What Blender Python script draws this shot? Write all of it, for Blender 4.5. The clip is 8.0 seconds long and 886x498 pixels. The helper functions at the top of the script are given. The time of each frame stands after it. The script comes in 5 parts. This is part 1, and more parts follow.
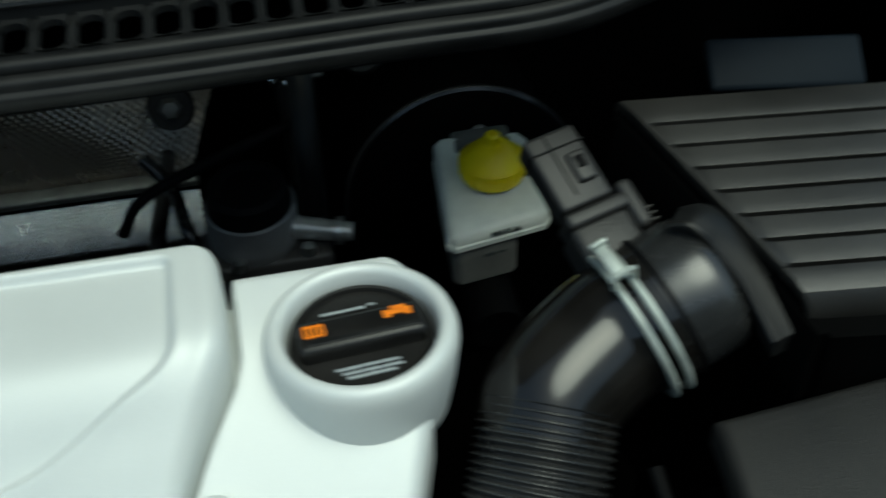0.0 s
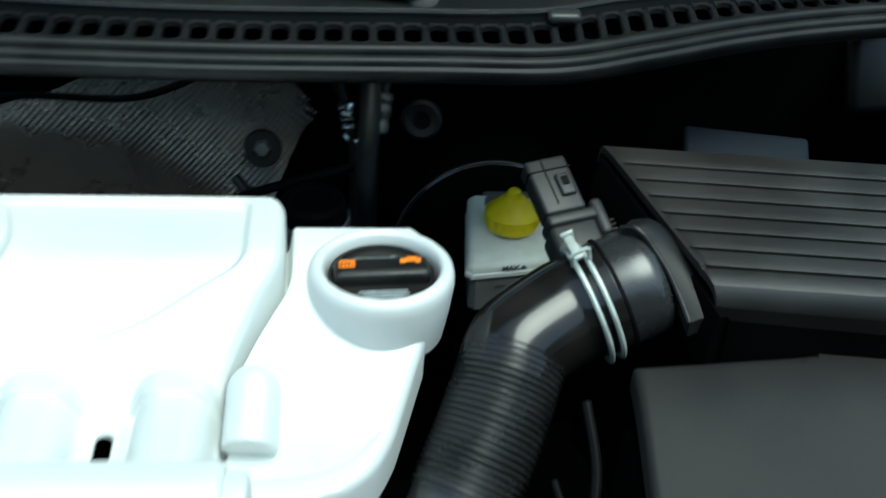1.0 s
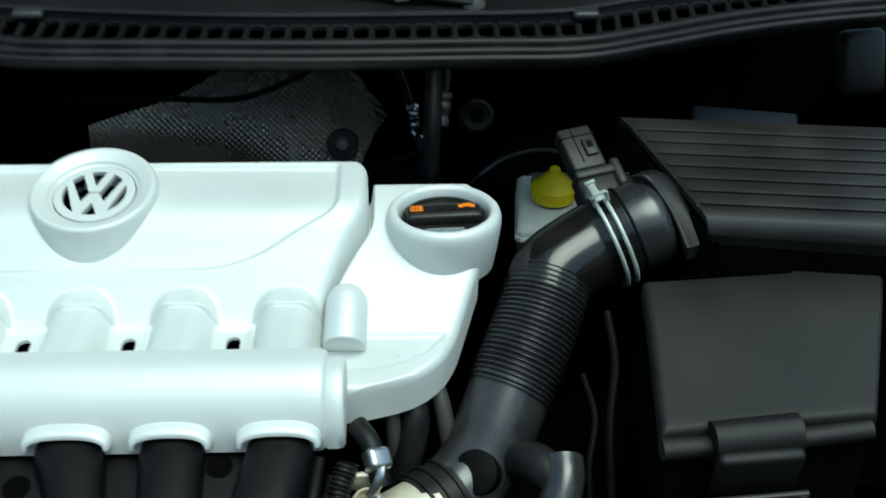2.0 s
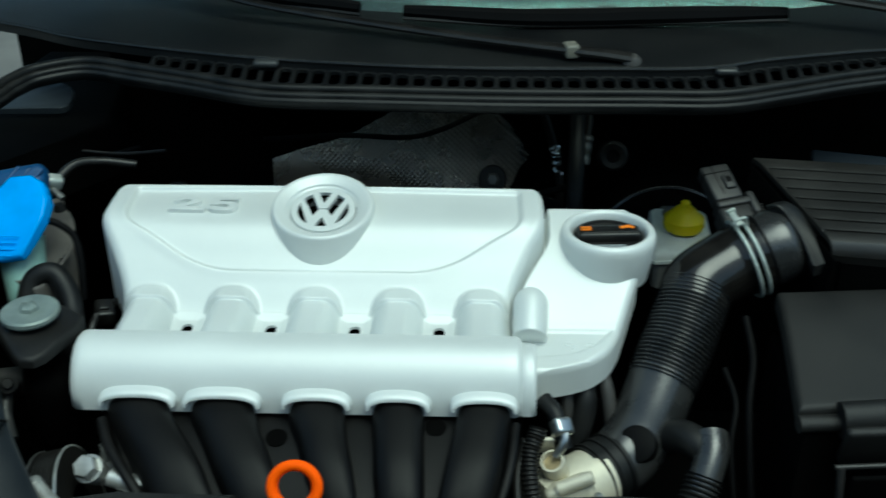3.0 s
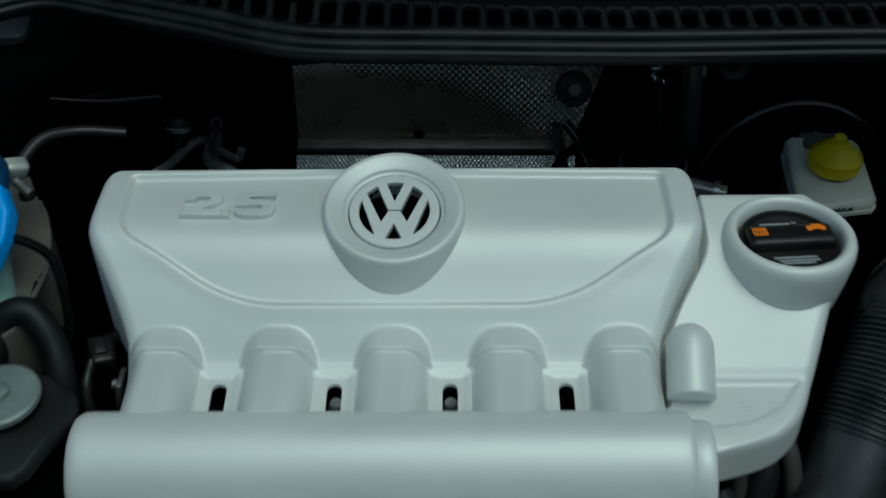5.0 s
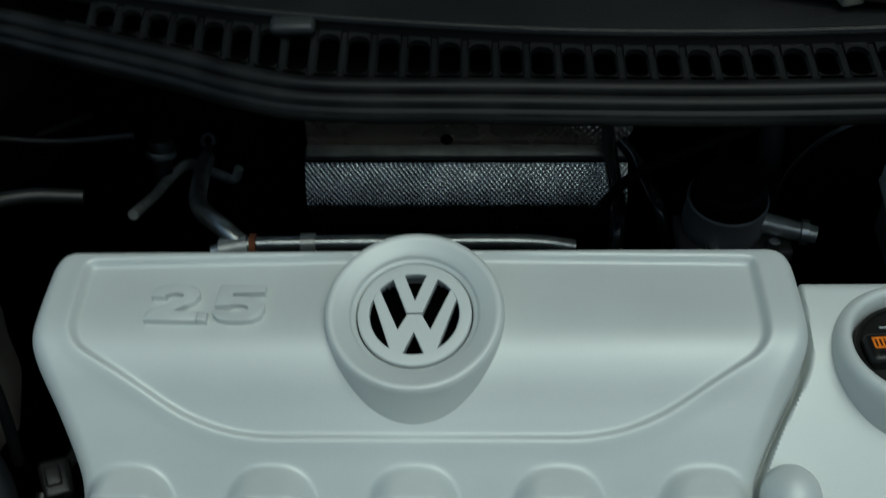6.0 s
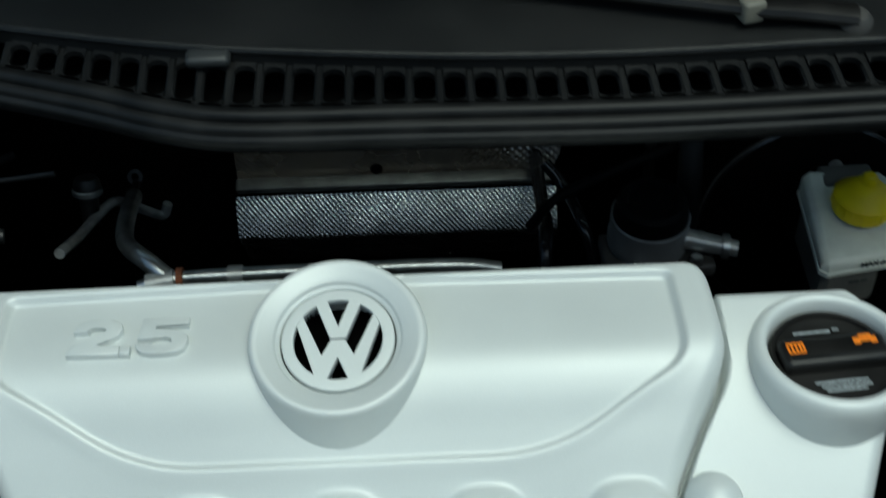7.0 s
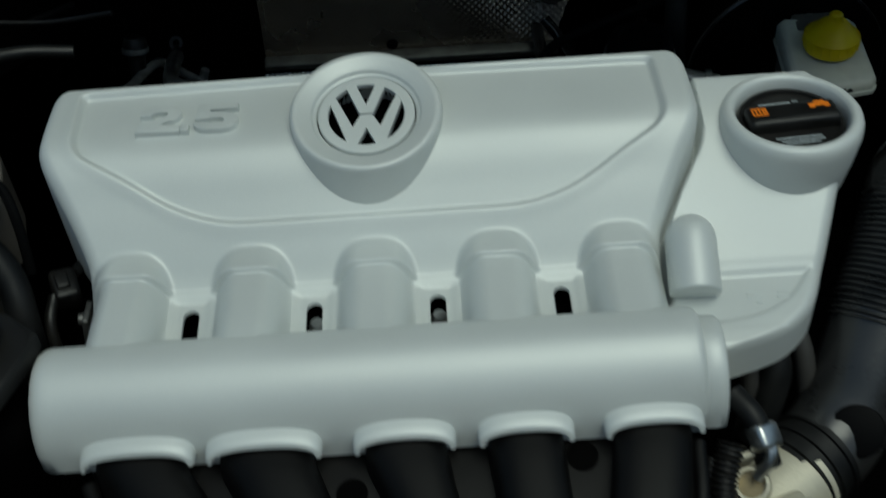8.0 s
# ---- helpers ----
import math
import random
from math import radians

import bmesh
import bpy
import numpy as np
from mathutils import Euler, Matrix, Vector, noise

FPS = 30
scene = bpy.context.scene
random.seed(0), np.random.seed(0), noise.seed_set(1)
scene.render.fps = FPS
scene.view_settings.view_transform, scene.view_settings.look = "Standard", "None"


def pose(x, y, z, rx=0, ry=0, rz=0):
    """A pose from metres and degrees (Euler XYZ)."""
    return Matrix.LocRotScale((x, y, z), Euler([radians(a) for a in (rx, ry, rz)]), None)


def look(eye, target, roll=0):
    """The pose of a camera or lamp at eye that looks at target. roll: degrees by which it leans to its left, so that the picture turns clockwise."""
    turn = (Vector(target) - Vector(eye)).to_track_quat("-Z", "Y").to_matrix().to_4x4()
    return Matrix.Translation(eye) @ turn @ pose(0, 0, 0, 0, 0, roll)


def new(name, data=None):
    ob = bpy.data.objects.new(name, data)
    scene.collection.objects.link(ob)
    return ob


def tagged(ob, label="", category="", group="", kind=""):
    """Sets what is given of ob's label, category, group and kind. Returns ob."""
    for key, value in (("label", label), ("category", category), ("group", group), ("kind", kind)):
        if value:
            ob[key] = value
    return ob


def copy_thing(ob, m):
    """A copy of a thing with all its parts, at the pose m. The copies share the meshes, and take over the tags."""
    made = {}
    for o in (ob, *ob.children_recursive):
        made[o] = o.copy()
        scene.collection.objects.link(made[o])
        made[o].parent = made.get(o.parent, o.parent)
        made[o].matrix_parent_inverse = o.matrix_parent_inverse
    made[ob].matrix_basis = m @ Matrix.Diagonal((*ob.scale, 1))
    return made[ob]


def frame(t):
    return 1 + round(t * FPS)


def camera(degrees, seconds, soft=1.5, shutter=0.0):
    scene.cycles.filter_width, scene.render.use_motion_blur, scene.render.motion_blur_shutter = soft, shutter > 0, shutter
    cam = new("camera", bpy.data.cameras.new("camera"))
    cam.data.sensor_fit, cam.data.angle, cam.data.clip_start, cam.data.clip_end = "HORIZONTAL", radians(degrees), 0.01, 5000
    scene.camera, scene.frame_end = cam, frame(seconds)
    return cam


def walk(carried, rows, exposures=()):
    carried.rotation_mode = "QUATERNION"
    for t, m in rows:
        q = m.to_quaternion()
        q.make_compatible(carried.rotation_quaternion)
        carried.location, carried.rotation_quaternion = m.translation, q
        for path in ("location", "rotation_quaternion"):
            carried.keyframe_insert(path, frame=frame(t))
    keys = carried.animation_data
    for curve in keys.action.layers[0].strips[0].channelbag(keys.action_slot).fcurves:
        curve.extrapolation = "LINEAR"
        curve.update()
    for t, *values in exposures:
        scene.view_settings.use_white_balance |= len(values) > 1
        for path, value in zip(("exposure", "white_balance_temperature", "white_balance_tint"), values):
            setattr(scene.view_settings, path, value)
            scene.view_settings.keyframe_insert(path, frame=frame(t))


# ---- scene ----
cam = camera(43.1, 8.0, 1.5, 0.5)
PATH = [
    (0, (0.289, -0.311, 1.387), (0.535, 1.147, 0.041), -2.5),
    (0.2, (0.301, -0.332, 1.379), (0.622, 1.145, 0.07), 1.5),
    (0.3, (0.301, -0.344, 1.373), (0.624, 1.143, 0.076), 2.1),
    (0.5, (0.293, -0.376, 1.39), (0.57, 1.115, 0.087), 2.8),
    (0.7, (0.287, -0.428, 1.395), (0.514, 1.12, 0.15), 1.5),
    (0.8, (0.286, -0.468, 1.392), (0.499, 1.128, 0.205), 2.1),
    (1, (0.291, -0.553, 1.413), (0.454, 1.106, 0.307), 3.3),
    (1.2, (0.291, -0.619, 1.419), (0.407, 1.03, 0.294), 4.9),
    (2.3, (0.284, -0.842, 1.495), (0.302, 0.881, 0.48), -1.4),
    (2.5, (0.245, -0.899, 1.521), (0.238, 0.838, 0.53), -1.7),
    (2.7, (0.233, -0.954, 1.537), (0.18, 0.812, 0.601), -2.0),
    (2.8, (0.209, -0.965, 1.538), (0.17, 0.791, 0.582), -0.9),
    (3, (0.175, -0.982, 1.54), (0.106, 0.764, 0.567), -0.3),
    (3.2, (0.152, -0.959, 1.524), (0.042, 0.781, 0.545), -0.7),
    (3.3, (0.136, -0.939, 1.525), (0.021, 0.789, 0.525), -1.0),
    (3.5, (0.142, -0.918, 1.541), (-0.078, 0.756, 0.469), -3.3),
    (3.6, (0.141, -0.906, 1.541), (-0.111, 0.759, 0.461), -3.4),
    (3.7, (0.137, -0.901, 1.531), (-0.114, 0.79, 0.493), -2.7),
    (4, (0.134, -0.87, 1.54), (-0.069, 0.773, 0.419), -2.1),
    (4.2, (0.136, -0.842, 1.54), (-0.064, 0.789, 0.4), -2.7),
    (5.3, (0.035, -0.477, 1.517), (0.034, 0.988, 0.156), -0.5),
    (5.5, (0.041, -0.418, 1.503), (-0.026, 1.01, 0.104), -0.8),
    (5.7, (0.043, -0.376, 1.496), (-0.041, 1.018, 0.064), 0.1),
    (6, (0.049, -0.353, 1.505), (-0.039, 1.053, 0.086), -2.9),
    (6.2, (0.049, -0.355, 1.508), (-0.045, 1.099, 0.139), -3.9),
    (6.3, (0.054, -0.352, 1.504), (-0.035, 1.097, 0.127), -4.2),
    (6.5, (0.052, -0.35, 1.504), (-0.025, 1.083, 0.11), -3.9),
    (6.8, (0.061, -0.345, 1.51), (0.037, 1.107, 0.134), -1.8),
    (7, (0.068, -0.363, 1.506), (0.07, 1.084, 0.125), -2.5),
    (7.2, (0.056, -0.392, 1.496), (0.097, 1.06, 0.121), -1.9),
    (7.3, (0.046, -0.407, 1.494), (0.111, 1.047, 0.121), -2.2),
    (7.4, (0.033, -0.427, 1.486), (0.078, 1.027, 0.112), -2.2),
    (7.5, (0.031, -0.453, 1.476), (0.046, 0.984, 0.084), -2.5),
    (7.6, (0.035, -0.451, 1.479), (0.051, 0.949, 0.049), -3.5),
    (7.7, (0.034, -0.478, 1.479), (0.049, 0.957, 0.086), -4.1),
    (8, (0.058, -0.555, 1.477), (0.038, 0.886, 0.091), -4.4),
]
EXPOSURES = [(t, e + 0.67, k, n) for t, e, k, n in ((0, -0.6, 6150, -14), (0.2, -0.35, 6000, -14), (0.5, 0.18, 5750, -14), (1.0, 0.22, 5700, -15), (1.2, 0.12, 5700, -15), (2.3, -0.3, 5700, -19), (2.7, -0.45, 5650, -20), (3.5, -0.7, 5650, -20), (4.0, -1.0, 5600, -20), (4.2, -1.14, 5600, -20), (5.3, -1.56, 5750, -16), (5.5, -1.57, 5800, -15), (6.0, -1.56, 5850, -14), (6.5, -1.1, 5900, -13), (7.0, -0.85, 5900, -13), (7.5, -0.8, 5900, -13), (8.0, -1.55, 6050, -12))]
walk(cam, [(t, look(eye, target, roll)) for t, eye, target, roll in PATH], EXPOSURES)

# ---- world, sun ----
world = bpy.data.worlds.new("sky")
scene.world = world
world.use_nodes = True
wn, wl = world.node_tree.nodes, world.node_tree.links
sky = wn.new("ShaderNodeTexSky")
sky.sky_type, sky.sun_disc = "NISHITA", False
SUN_UP, SUN_TURN = radians(71), radians(143)
sky.sun_elevation, sky.sun_rotation = SUN_UP, SUN_TURN
sky.air_density, sky.dust_density = 1.0, 3.0
wl.new(sky.outputs["Color"], wn["Background"].inputs["Color"])
wn["Background"].inputs["Strength"].default_value = 0.13
sun = new("sun", bpy.data.lights.new("sun", "SUN"))
sun.data.energy, sun.data.angle, sun.data.color = 1.7, radians(40), (1.0, 0.95, 0.88)
sun_way = Vector((math.sin(SUN_TURN) * math.cos(SUN_UP), math.cos(SUN_TURN) * math.cos(SUN_UP), math.sin(SUN_UP)))
sun.matrix_world = look(sun_way * 6, (0, 0, 0))


# ---- materials ----
def material(name, colour, rough=0.5, metal=0.0, grain=0.0, grain_size=900.0, stain=0.12, stain_size=14.0, coat=0.0, wear=(0, 0, 0), wear_amount=0.0, transmission=0.0, flake=0.0, rough_var=0.12, dust=0.0, gloss=0.5):
    """A surface with fine grain, soft stains, uneven gloss and, if asked, worn patches."""
    m = bpy.data.materials.new(name)
    m.use_nodes = True
    n, l = m.node_tree.nodes, m.node_tree.links
    b = n["Principled BSDF"]
    big = n.new("ShaderNodeTexNoise")
    big.inputs["Scale"].default_value, big.inputs["Detail"].default_value = stain_size, 6
    fine = n.new("ShaderNodeTexNoise")
    fine.inputs["Scale"].default_value, fine.inputs["Detail"].default_value = grain_size, 3
    geo = n.new("ShaderNodeNewGeometry")
    l.new(geo.outputs["Position"], big.inputs["Vector"])
    l.new(geo.outputs["Position"], fine.inputs["Vector"])
    mix = n.new("ShaderNodeMix")
    mix.data_type = "RGBA"
    mix.inputs["A"].default_value = (*[c * (1 - stain) for c in colour], 1)
    mix.inputs["B"].default_value = (*[min(1, c * (1 + stain)) for c in colour], 1)
    ramp = n.new("ShaderNodeMapRange")
    ramp.inputs["From Min"].default_value, ramp.inputs["From Max"].default_value = 0.35, 0.65
    l.new(big.outputs["Fac"], ramp.inputs["Value"])
    l.new(ramp.outputs["Result"], mix.inputs["Factor"])
    out = mix.outputs["Result"]
    if flake or wear_amount or dust:
        for amount, tint, tex, lo, hi in ((flake, [min(1, c * 1.25) for c in colour], fine, 0.5, 0.75), (wear_amount, wear, big, 0.56, 0.72), (dust, (0.17, 0.155, 0.135), big, 0.4, 0.8)):
            if not amount:
                continue
            more = n.new("ShaderNodeMix")
            more.data_type = "RGBA"
            more.inputs["B"].default_value = (*tint, 1)
            pick = n.new("ShaderNodeMapRange")
            pick.inputs["From Min"].default_value, pick.inputs["From Max"].default_value, pick.inputs["To Max"].default_value = lo, hi, amount
            l.new(tex.outputs["Fac"], pick.inputs["Value"])
            l.new(out, more.inputs["A"])
            l.new(pick.outputs["Result"], more.inputs["Factor"])
            out = more.outputs["Result"]
    l.new(out, b.inputs["Base Color"])
    rr = n.new("ShaderNodeMapRange")
    rr.inputs["To Min"].default_value, rr.inputs["To Max"].default_value = max(0.02, rough - rough_var), min(1, rough + rough_var)
    l.new(big.outputs["Fac"], rr.inputs["Value"])
    l.new(rr.outputs["Result"], b.inputs["Roughness"])
    b.inputs["Metallic"].default_value = metal
    b.inputs["Specular IOR Level"].default_value = gloss
    b.inputs["Coat Weight"].default_value = coat
    b.inputs["Transmission Weight"].default_value = transmission
    if grain:
        bump = n.new("ShaderNodeBump")
        bump.inputs["Strength"].default_value, bump.inputs["Distance"].default_value = grain, 0.0006
        l.new(fine.outputs["Fac"], bump.inputs["Height"])
        l.new(bump.outputs["Normal"], b.inputs["Normal"])
    return m


SILVER = material("silver_paint", (0.668, 0.692, 0.679), 0.47, 0.18, 0.12, 1600, 0.03, 9, flake=0.25)
BLACK = material("black_plastic", (0.0078, 0.0073, 0.0068), 0.40, 0, 0.25, 1400, 0.25, 20, dust=0.03, gloss=0.4)
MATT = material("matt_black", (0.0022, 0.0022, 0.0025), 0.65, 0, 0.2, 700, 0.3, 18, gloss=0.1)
# near-black for depths and openings, their darkness put into the colour
VOID = material("depth_black", (0.001, 0.001, 0.001), 0.8, 0, 0.2, 400, 0.4, 25, gloss=0.04)
MANIFOLD = material("manifold_plastic", (0.0030, 0.0029, 0.0030), 0.48, 0, 0.35, 1100, 0.2, 16, dust=0.012, gloss=0.17)
MOUNT = material("mount_rubber", (0.0090, 0.0086, 0.0082), 0.55, 0, 0.2, 700, 0.2, 25, gloss=0.3)
RUBBER = material("rubber", (0.0052, 0.0056, 0.0060), 0.50, 0, 0.15, 900, 0.25, 30, dust=0.05, gloss=0.28)
HOSE = material("hose_plastic", (0.0095, 0.0086, 0.0078), 0.16, 0, 0.03, 900, 0.2, 24, dust=0.05, gloss=0.5, rough_var=0.06)
PIPE = material("clean_hose_plastic", (0.023, 0.0235, 0.0240), 0.28, 0, 0.05, 900, 0.2, 24, dust=0.06, gloss=0.7)
PLUG = material("plug_plastic", (0.0155, 0.0148, 0.0142), 0.5, 0, 0.4, 1000, 0.15, 22, dust=0.05)
GREY = material("grey_plastic", (0.044, 0.042, 0.040), 0.55, 0, 0.4, 1000, 0.15, 22, dust=0.08)
LID = material("lid_plastic", (0.0085, 0.0078, 0.0068), 0.38, 0, 0.3, 1300, 0.12, 12, dust=0.045, gloss=0.78)
COWL = material("cowl_plastic", (0.0048, 0.0054, 0.0060), 0.38, 0, 0.6, 1200, 0.12, 10, dust=0.03, gloss=0.6)
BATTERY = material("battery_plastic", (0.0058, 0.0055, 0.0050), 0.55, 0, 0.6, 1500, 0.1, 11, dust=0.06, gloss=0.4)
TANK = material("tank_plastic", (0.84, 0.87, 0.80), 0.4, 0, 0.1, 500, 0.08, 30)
TANK_DARK = material("tank_plastic_dark", (0.14, 0.14, 0.13), 0.5, 0, 0.1, 500, 0.2, 30)
YELLOW = material("yellow_plastic", (1.0, 0.77, 0.003), 0.45, 0, 0.1, 800, 0.06, 40)
BLUE = material("blue_plastic", (0.005, 0.30, 0.86), 0.45, 0, 0.1, 800, 0.06, 40)
# the cap's blue darkened, shade included in the colour
BLUE_SHADED = material("blue_plastic_shaded", (0.004, 0.046, 0.14), 0.5, 0, 0.1, 800, 0.1, 40)
ORANGE = material("orange_plastic", (1.0, 0.105, 0.0), 0.6, 0, 0.05, 800, 0.03, 40, gloss=0.06)
PRINT_ORANGE = material("orange_print", (0.90, 0.22, 0.01), 0.5, 0, 0, 800, 0.2, 300)
PRINT_GREY = material("grey_print", (0.30, 0.33, 0.34), 0.6, 0, 0, 800, 0.3, 400)
PRINT_DARK = material("dark_print", (0.06, 0.07, 0.07), 0.6, 0, 0, 800, 0.3, 400)
STEEL = material("steel", (0.55, 0.56, 0.55), 0.32, 0.95, 0.2, 700, 0.2, 60)
ALLOY = material("alloy", (0.46, 0.46, 0.44), 0.36, 0.65, 0.4, 500, 0.25, 60)
CAST = material("cast_metal", (0.62, 0.58, 0.46), 0.5, 0.35, 0.5, 500, 0.12, 40)
FOIL = material("foil", (0.80, 0.80, 0.79), 0.22, 1.0, 0.25, 500, 0.15, 30)
FELT = material("shield_sheet", (0.47, 0.42, 0.36), 0.28, 0.85, 0.2, 700, 0.07, 16)
LEDGE = material("dull_metal", (0.16, 0.16, 0.155), 0.5, 0.8, 0.3, 500, 0.25, 40)
WIPER_BLOCK = material("aged_plastic", (0.22, 0.21, 0.17), 0.55, 0, 0.2, 600, 0.2, 40)
HOOD = material("hood_paint", (0.09, 0.095, 0.105), 0.4, 0.2, 0.1, 900, 0.15, 5)
CLIP = material("clip_plastic", (0.022, 0.024, 0.025), 0.45, 0, 0.2, 800, 0.15, 30)
CUP = material("grey_housing", (0.165, 0.166, 0.165), 0.5, 0.2, 0.3, 700, 0.15, 30)
SHOULDER = material("tank_shoulder", (0.095, 0.087, 0.077), 0.5, 0, 0.1, 500, 0.2, 30)
NECK = material("neck_plastic", (0.24, 0.38, 0.34), 0.45, 0, 0.1, 500, 0.15, 30)
CLAMP = material("clamp_metal", (0.50, 0.54, 0.50), 0.45, 0.4, 0.1, 600, 0.15, 50)
ZINC = material("zinc_disc", (0.21, 0.25, 0.235), 0.5, 0.3, 0.2, 600, 0.15, 50)
PAINT = material("car_paint", (0.030, 0.036, 0.042), 0.32, 0.0, 0.05, 2000, 0.1, 6, flake=0.3, gloss=0.12)
PAINT_IN = material("inner_paint", (0.007, 0.0095, 0.012), 0.45, 0.1, 0.2, 900, 0.2, 12, dust=0.04, gloss=0.2)
TOWER = material("tower_paint", (0.010, 0.0135, 0.018), 0.5, 0, 0.2, 900, 0.2, 12, gloss=0.06)
GLOSSY = material("glossy_black", (0.012, 0.012, 0.013), 0.20, 0, 0.0, 900, 0.2, 20, rough_var=0.05)
GREASE = material("old_grease", (0.30, 0.235, 0.12), 0.45, 0, 0.2, 500, 0.3, 90)
RUST = material("rust", (0.16, 0.05, 0.018), 0.8, 0.1, 0.6, 500, 0.3, 90)
GLASS = material("window_glass", (0.75, 0.88, 0.86), 0.02, 0, 0, 500, 0.02, 5, transmission=1.0, rough_var=0.01)
DASH = material("dashboard", (0.22, 0.25, 0.245), 0.6, 0, 0.2, 300, 0.35, 7)
PLASTER = material("light_block_wall", (0.20, 0.175, 0.145), 0.85, 0, 0.5, 200, 0.15, 2)
GROUND = material("asphalt_ground", (0.11, 0.105, 0.095), 0.85, 0, 0.6, 300, 0.25, 3)


# ---- shape helpers ----
BASE = {}


def thing(name, at, label, category, group="", kind=""):
    ob = new(name)
    ob.location = at
    ob.empty_display_size = 0.02
    BASE[ob] = Vector(at)
    return tagged(ob, label, category, group, kind)


def part(name, bm, mat, parent, label="", sharp=35, kind=""):
    """Links a bmesh, built in world places, as one mesh under a thing or a part."""
    base = BASE[parent]
    me = bpy.data.meshes.new(name)
    bmesh.ops.translate(bm, verts=bm.verts, vec=-base)
    bmesh.ops.recalc_face_normals(bm, faces=bm.faces)
    bm.to_mesh(me)
    bm.free()
    for p in me.polygons:
        p.use_smooth = True
    me.set_sharp_from_angle(angle=radians(sharp))
    me.materials.append(mat)
    ob = new(name, me)
    ob.parent = parent
    BASE[ob] = base
    return tagged(ob, label, kind=kind)


def again(name, src, parent, shift):
    """The same mesh once more, as a part of its own, shifted."""
    ob = new(name, src.data)
    ob.parent = parent
    ob.location = shift
    BASE[ob] = BASE[parent]
    return ob


def loose(name, bm, mat, label, category, kind="", sharp=35, group=""):
    """One mesh as a thing of its own."""
    me = bpy.data.meshes.new(name)
    bmesh.ops.recalc_face_normals(bm, faces=bm.faces)
    bm.to_mesh(me)
    bm.free()
    for p in me.polygons:
        p.use_smooth = True
    me.set_sharp_from_angle(angle=radians(sharp))
    me.materials.append(mat)
    ob = new(name, me)
    BASE[ob] = Vector((0, 0, 0))
    return tagged(ob, label, category, group, kind)


def smooth(a, b, x):
    u = min(1.0, max(0.0, (x - a) / (b - a)))
    return u * u * (3 - 2 * u)


def ease(pairs, x):
    """A soft line through pairs of (x, y)."""
    if x <= pairs[0][0]:
        return pairs[0][1]
    for i in range(len(pairs) - 1):
        (a, ya), (b, yb) = pairs[i], pairs[i + 1]
        if x <= b:
            u = (x - a) / (b - a)
            sa = (yb - pairs[i - 1][1]) / (b - pairs[i - 1][0]) if i else (yb - ya) / (b - a)
            sb = (pairs[i + 2][1] - ya) / (pairs[i + 2][0] - a) if i + 2 < len(pairs) else (yb - ya) / (b - a)
            h = b - a
            return (2 * u**3 - 3 * u**2 + 1) * ya + (u**3 - 2 * u**2 + u) * h * sa + (3 * u**2 - 2 * u**3) * yb + (u**3 - u**2) * h * sb
    return pairs[-1][1]


def spline(points, steps=10):
    """A Catmull-Rom line through points."""
    p = [Vector(q) for q in points]
    p = [p[0] * 2 - p[1]] + p + [p[-1] * 2 - p[-2]]
    out = []
    for i in range(1, len(p) - 2):
        for k in range(steps):
            t = k / steps
            a, b, c, d = p[i - 1:i + 3]
            out.append(0.5 * ((2 * b) + (c - a) * t + (2 * a - 5 * b + 4 * c - d) * t * t + (3 * b - a - 3 * c + d) * t**3))
    out.append(p[-2])
    return out


def frames_along(pts):
    """A steady pair of side vectors at each point of a line."""
    ways = [(pts[min(i + 1, len(pts) - 1)] - pts[max(i - 1, 0)]).normalized() for i in range(len(pts))]
    side = ways[0].cross(Vector((0, 0, 1)))
    if side.length < 0.2:
        side = ways[0].cross(Vector((0, 1, 0)))
    side.normalize()
    out = []
    for w in ways:
        side = (side - w * side.dot(w)).normalized()
        out.append((w, side, side.cross(w)))
    return out


def sweep(bm, pts, radius, n=16, caps=True, flat=1.0):
    """A tube along a line; radius is a number or a function of 0..1."""
    pts = [Vector(p) for p in pts]
    rings = []
    for i, (p, (w, s, u)) in enumerate(zip(pts, frames_along(pts))):
        r = radius(i / (len(pts) - 1)) if callable(radius) else radius
        rings.append([bm.verts.new(p + (s * math.cos(a) + u * math.sin(a) * flat) * r) for a in [2 * math.pi * k / n for k in range(n)]])
    for a, b in zip(rings, rings[1:]):
        for k in range(n):
            bm.faces.new((a[k], a[(k + 1) % n], b[(k + 1) % n], b[k]))
    if caps:
        bm.faces.new(rings[0])
        bm.faces.new(rings[-1])
    return bm


def tube(points, radius, n=14, steps=8, caps=True, flat=1.0):
    return sweep(bmesh.new(), spline(points, steps), radius, n, caps, flat)


def profile_along(bm, pts, section, up=Vector((0, 0, 1)), caps=True):
    """A section (sideways, upwards) carried along a line; sideways is to the right of the way."""
    pts = [Vector(p) for p in pts]
    rings = []
    for i, p in enumerate(pts):
        w = (pts[min(i + 1, len(pts) - 1)] - pts[max(i - 1, 0)])
        s = w.cross(up).normalized()
        rings.append([bm.verts.new(p + s * a + up * b) for a, b in section])
    for a, b in zip(rings, rings[1:]):
        for k in range(len(section)):
            j = (k + 1) % len(section)
            bm.faces.new((a[k], a[j], b[j], b[k]))
    if caps:
        bm.faces.new(rings[0])
        bm.faces.new(rings[-1])
    return bm


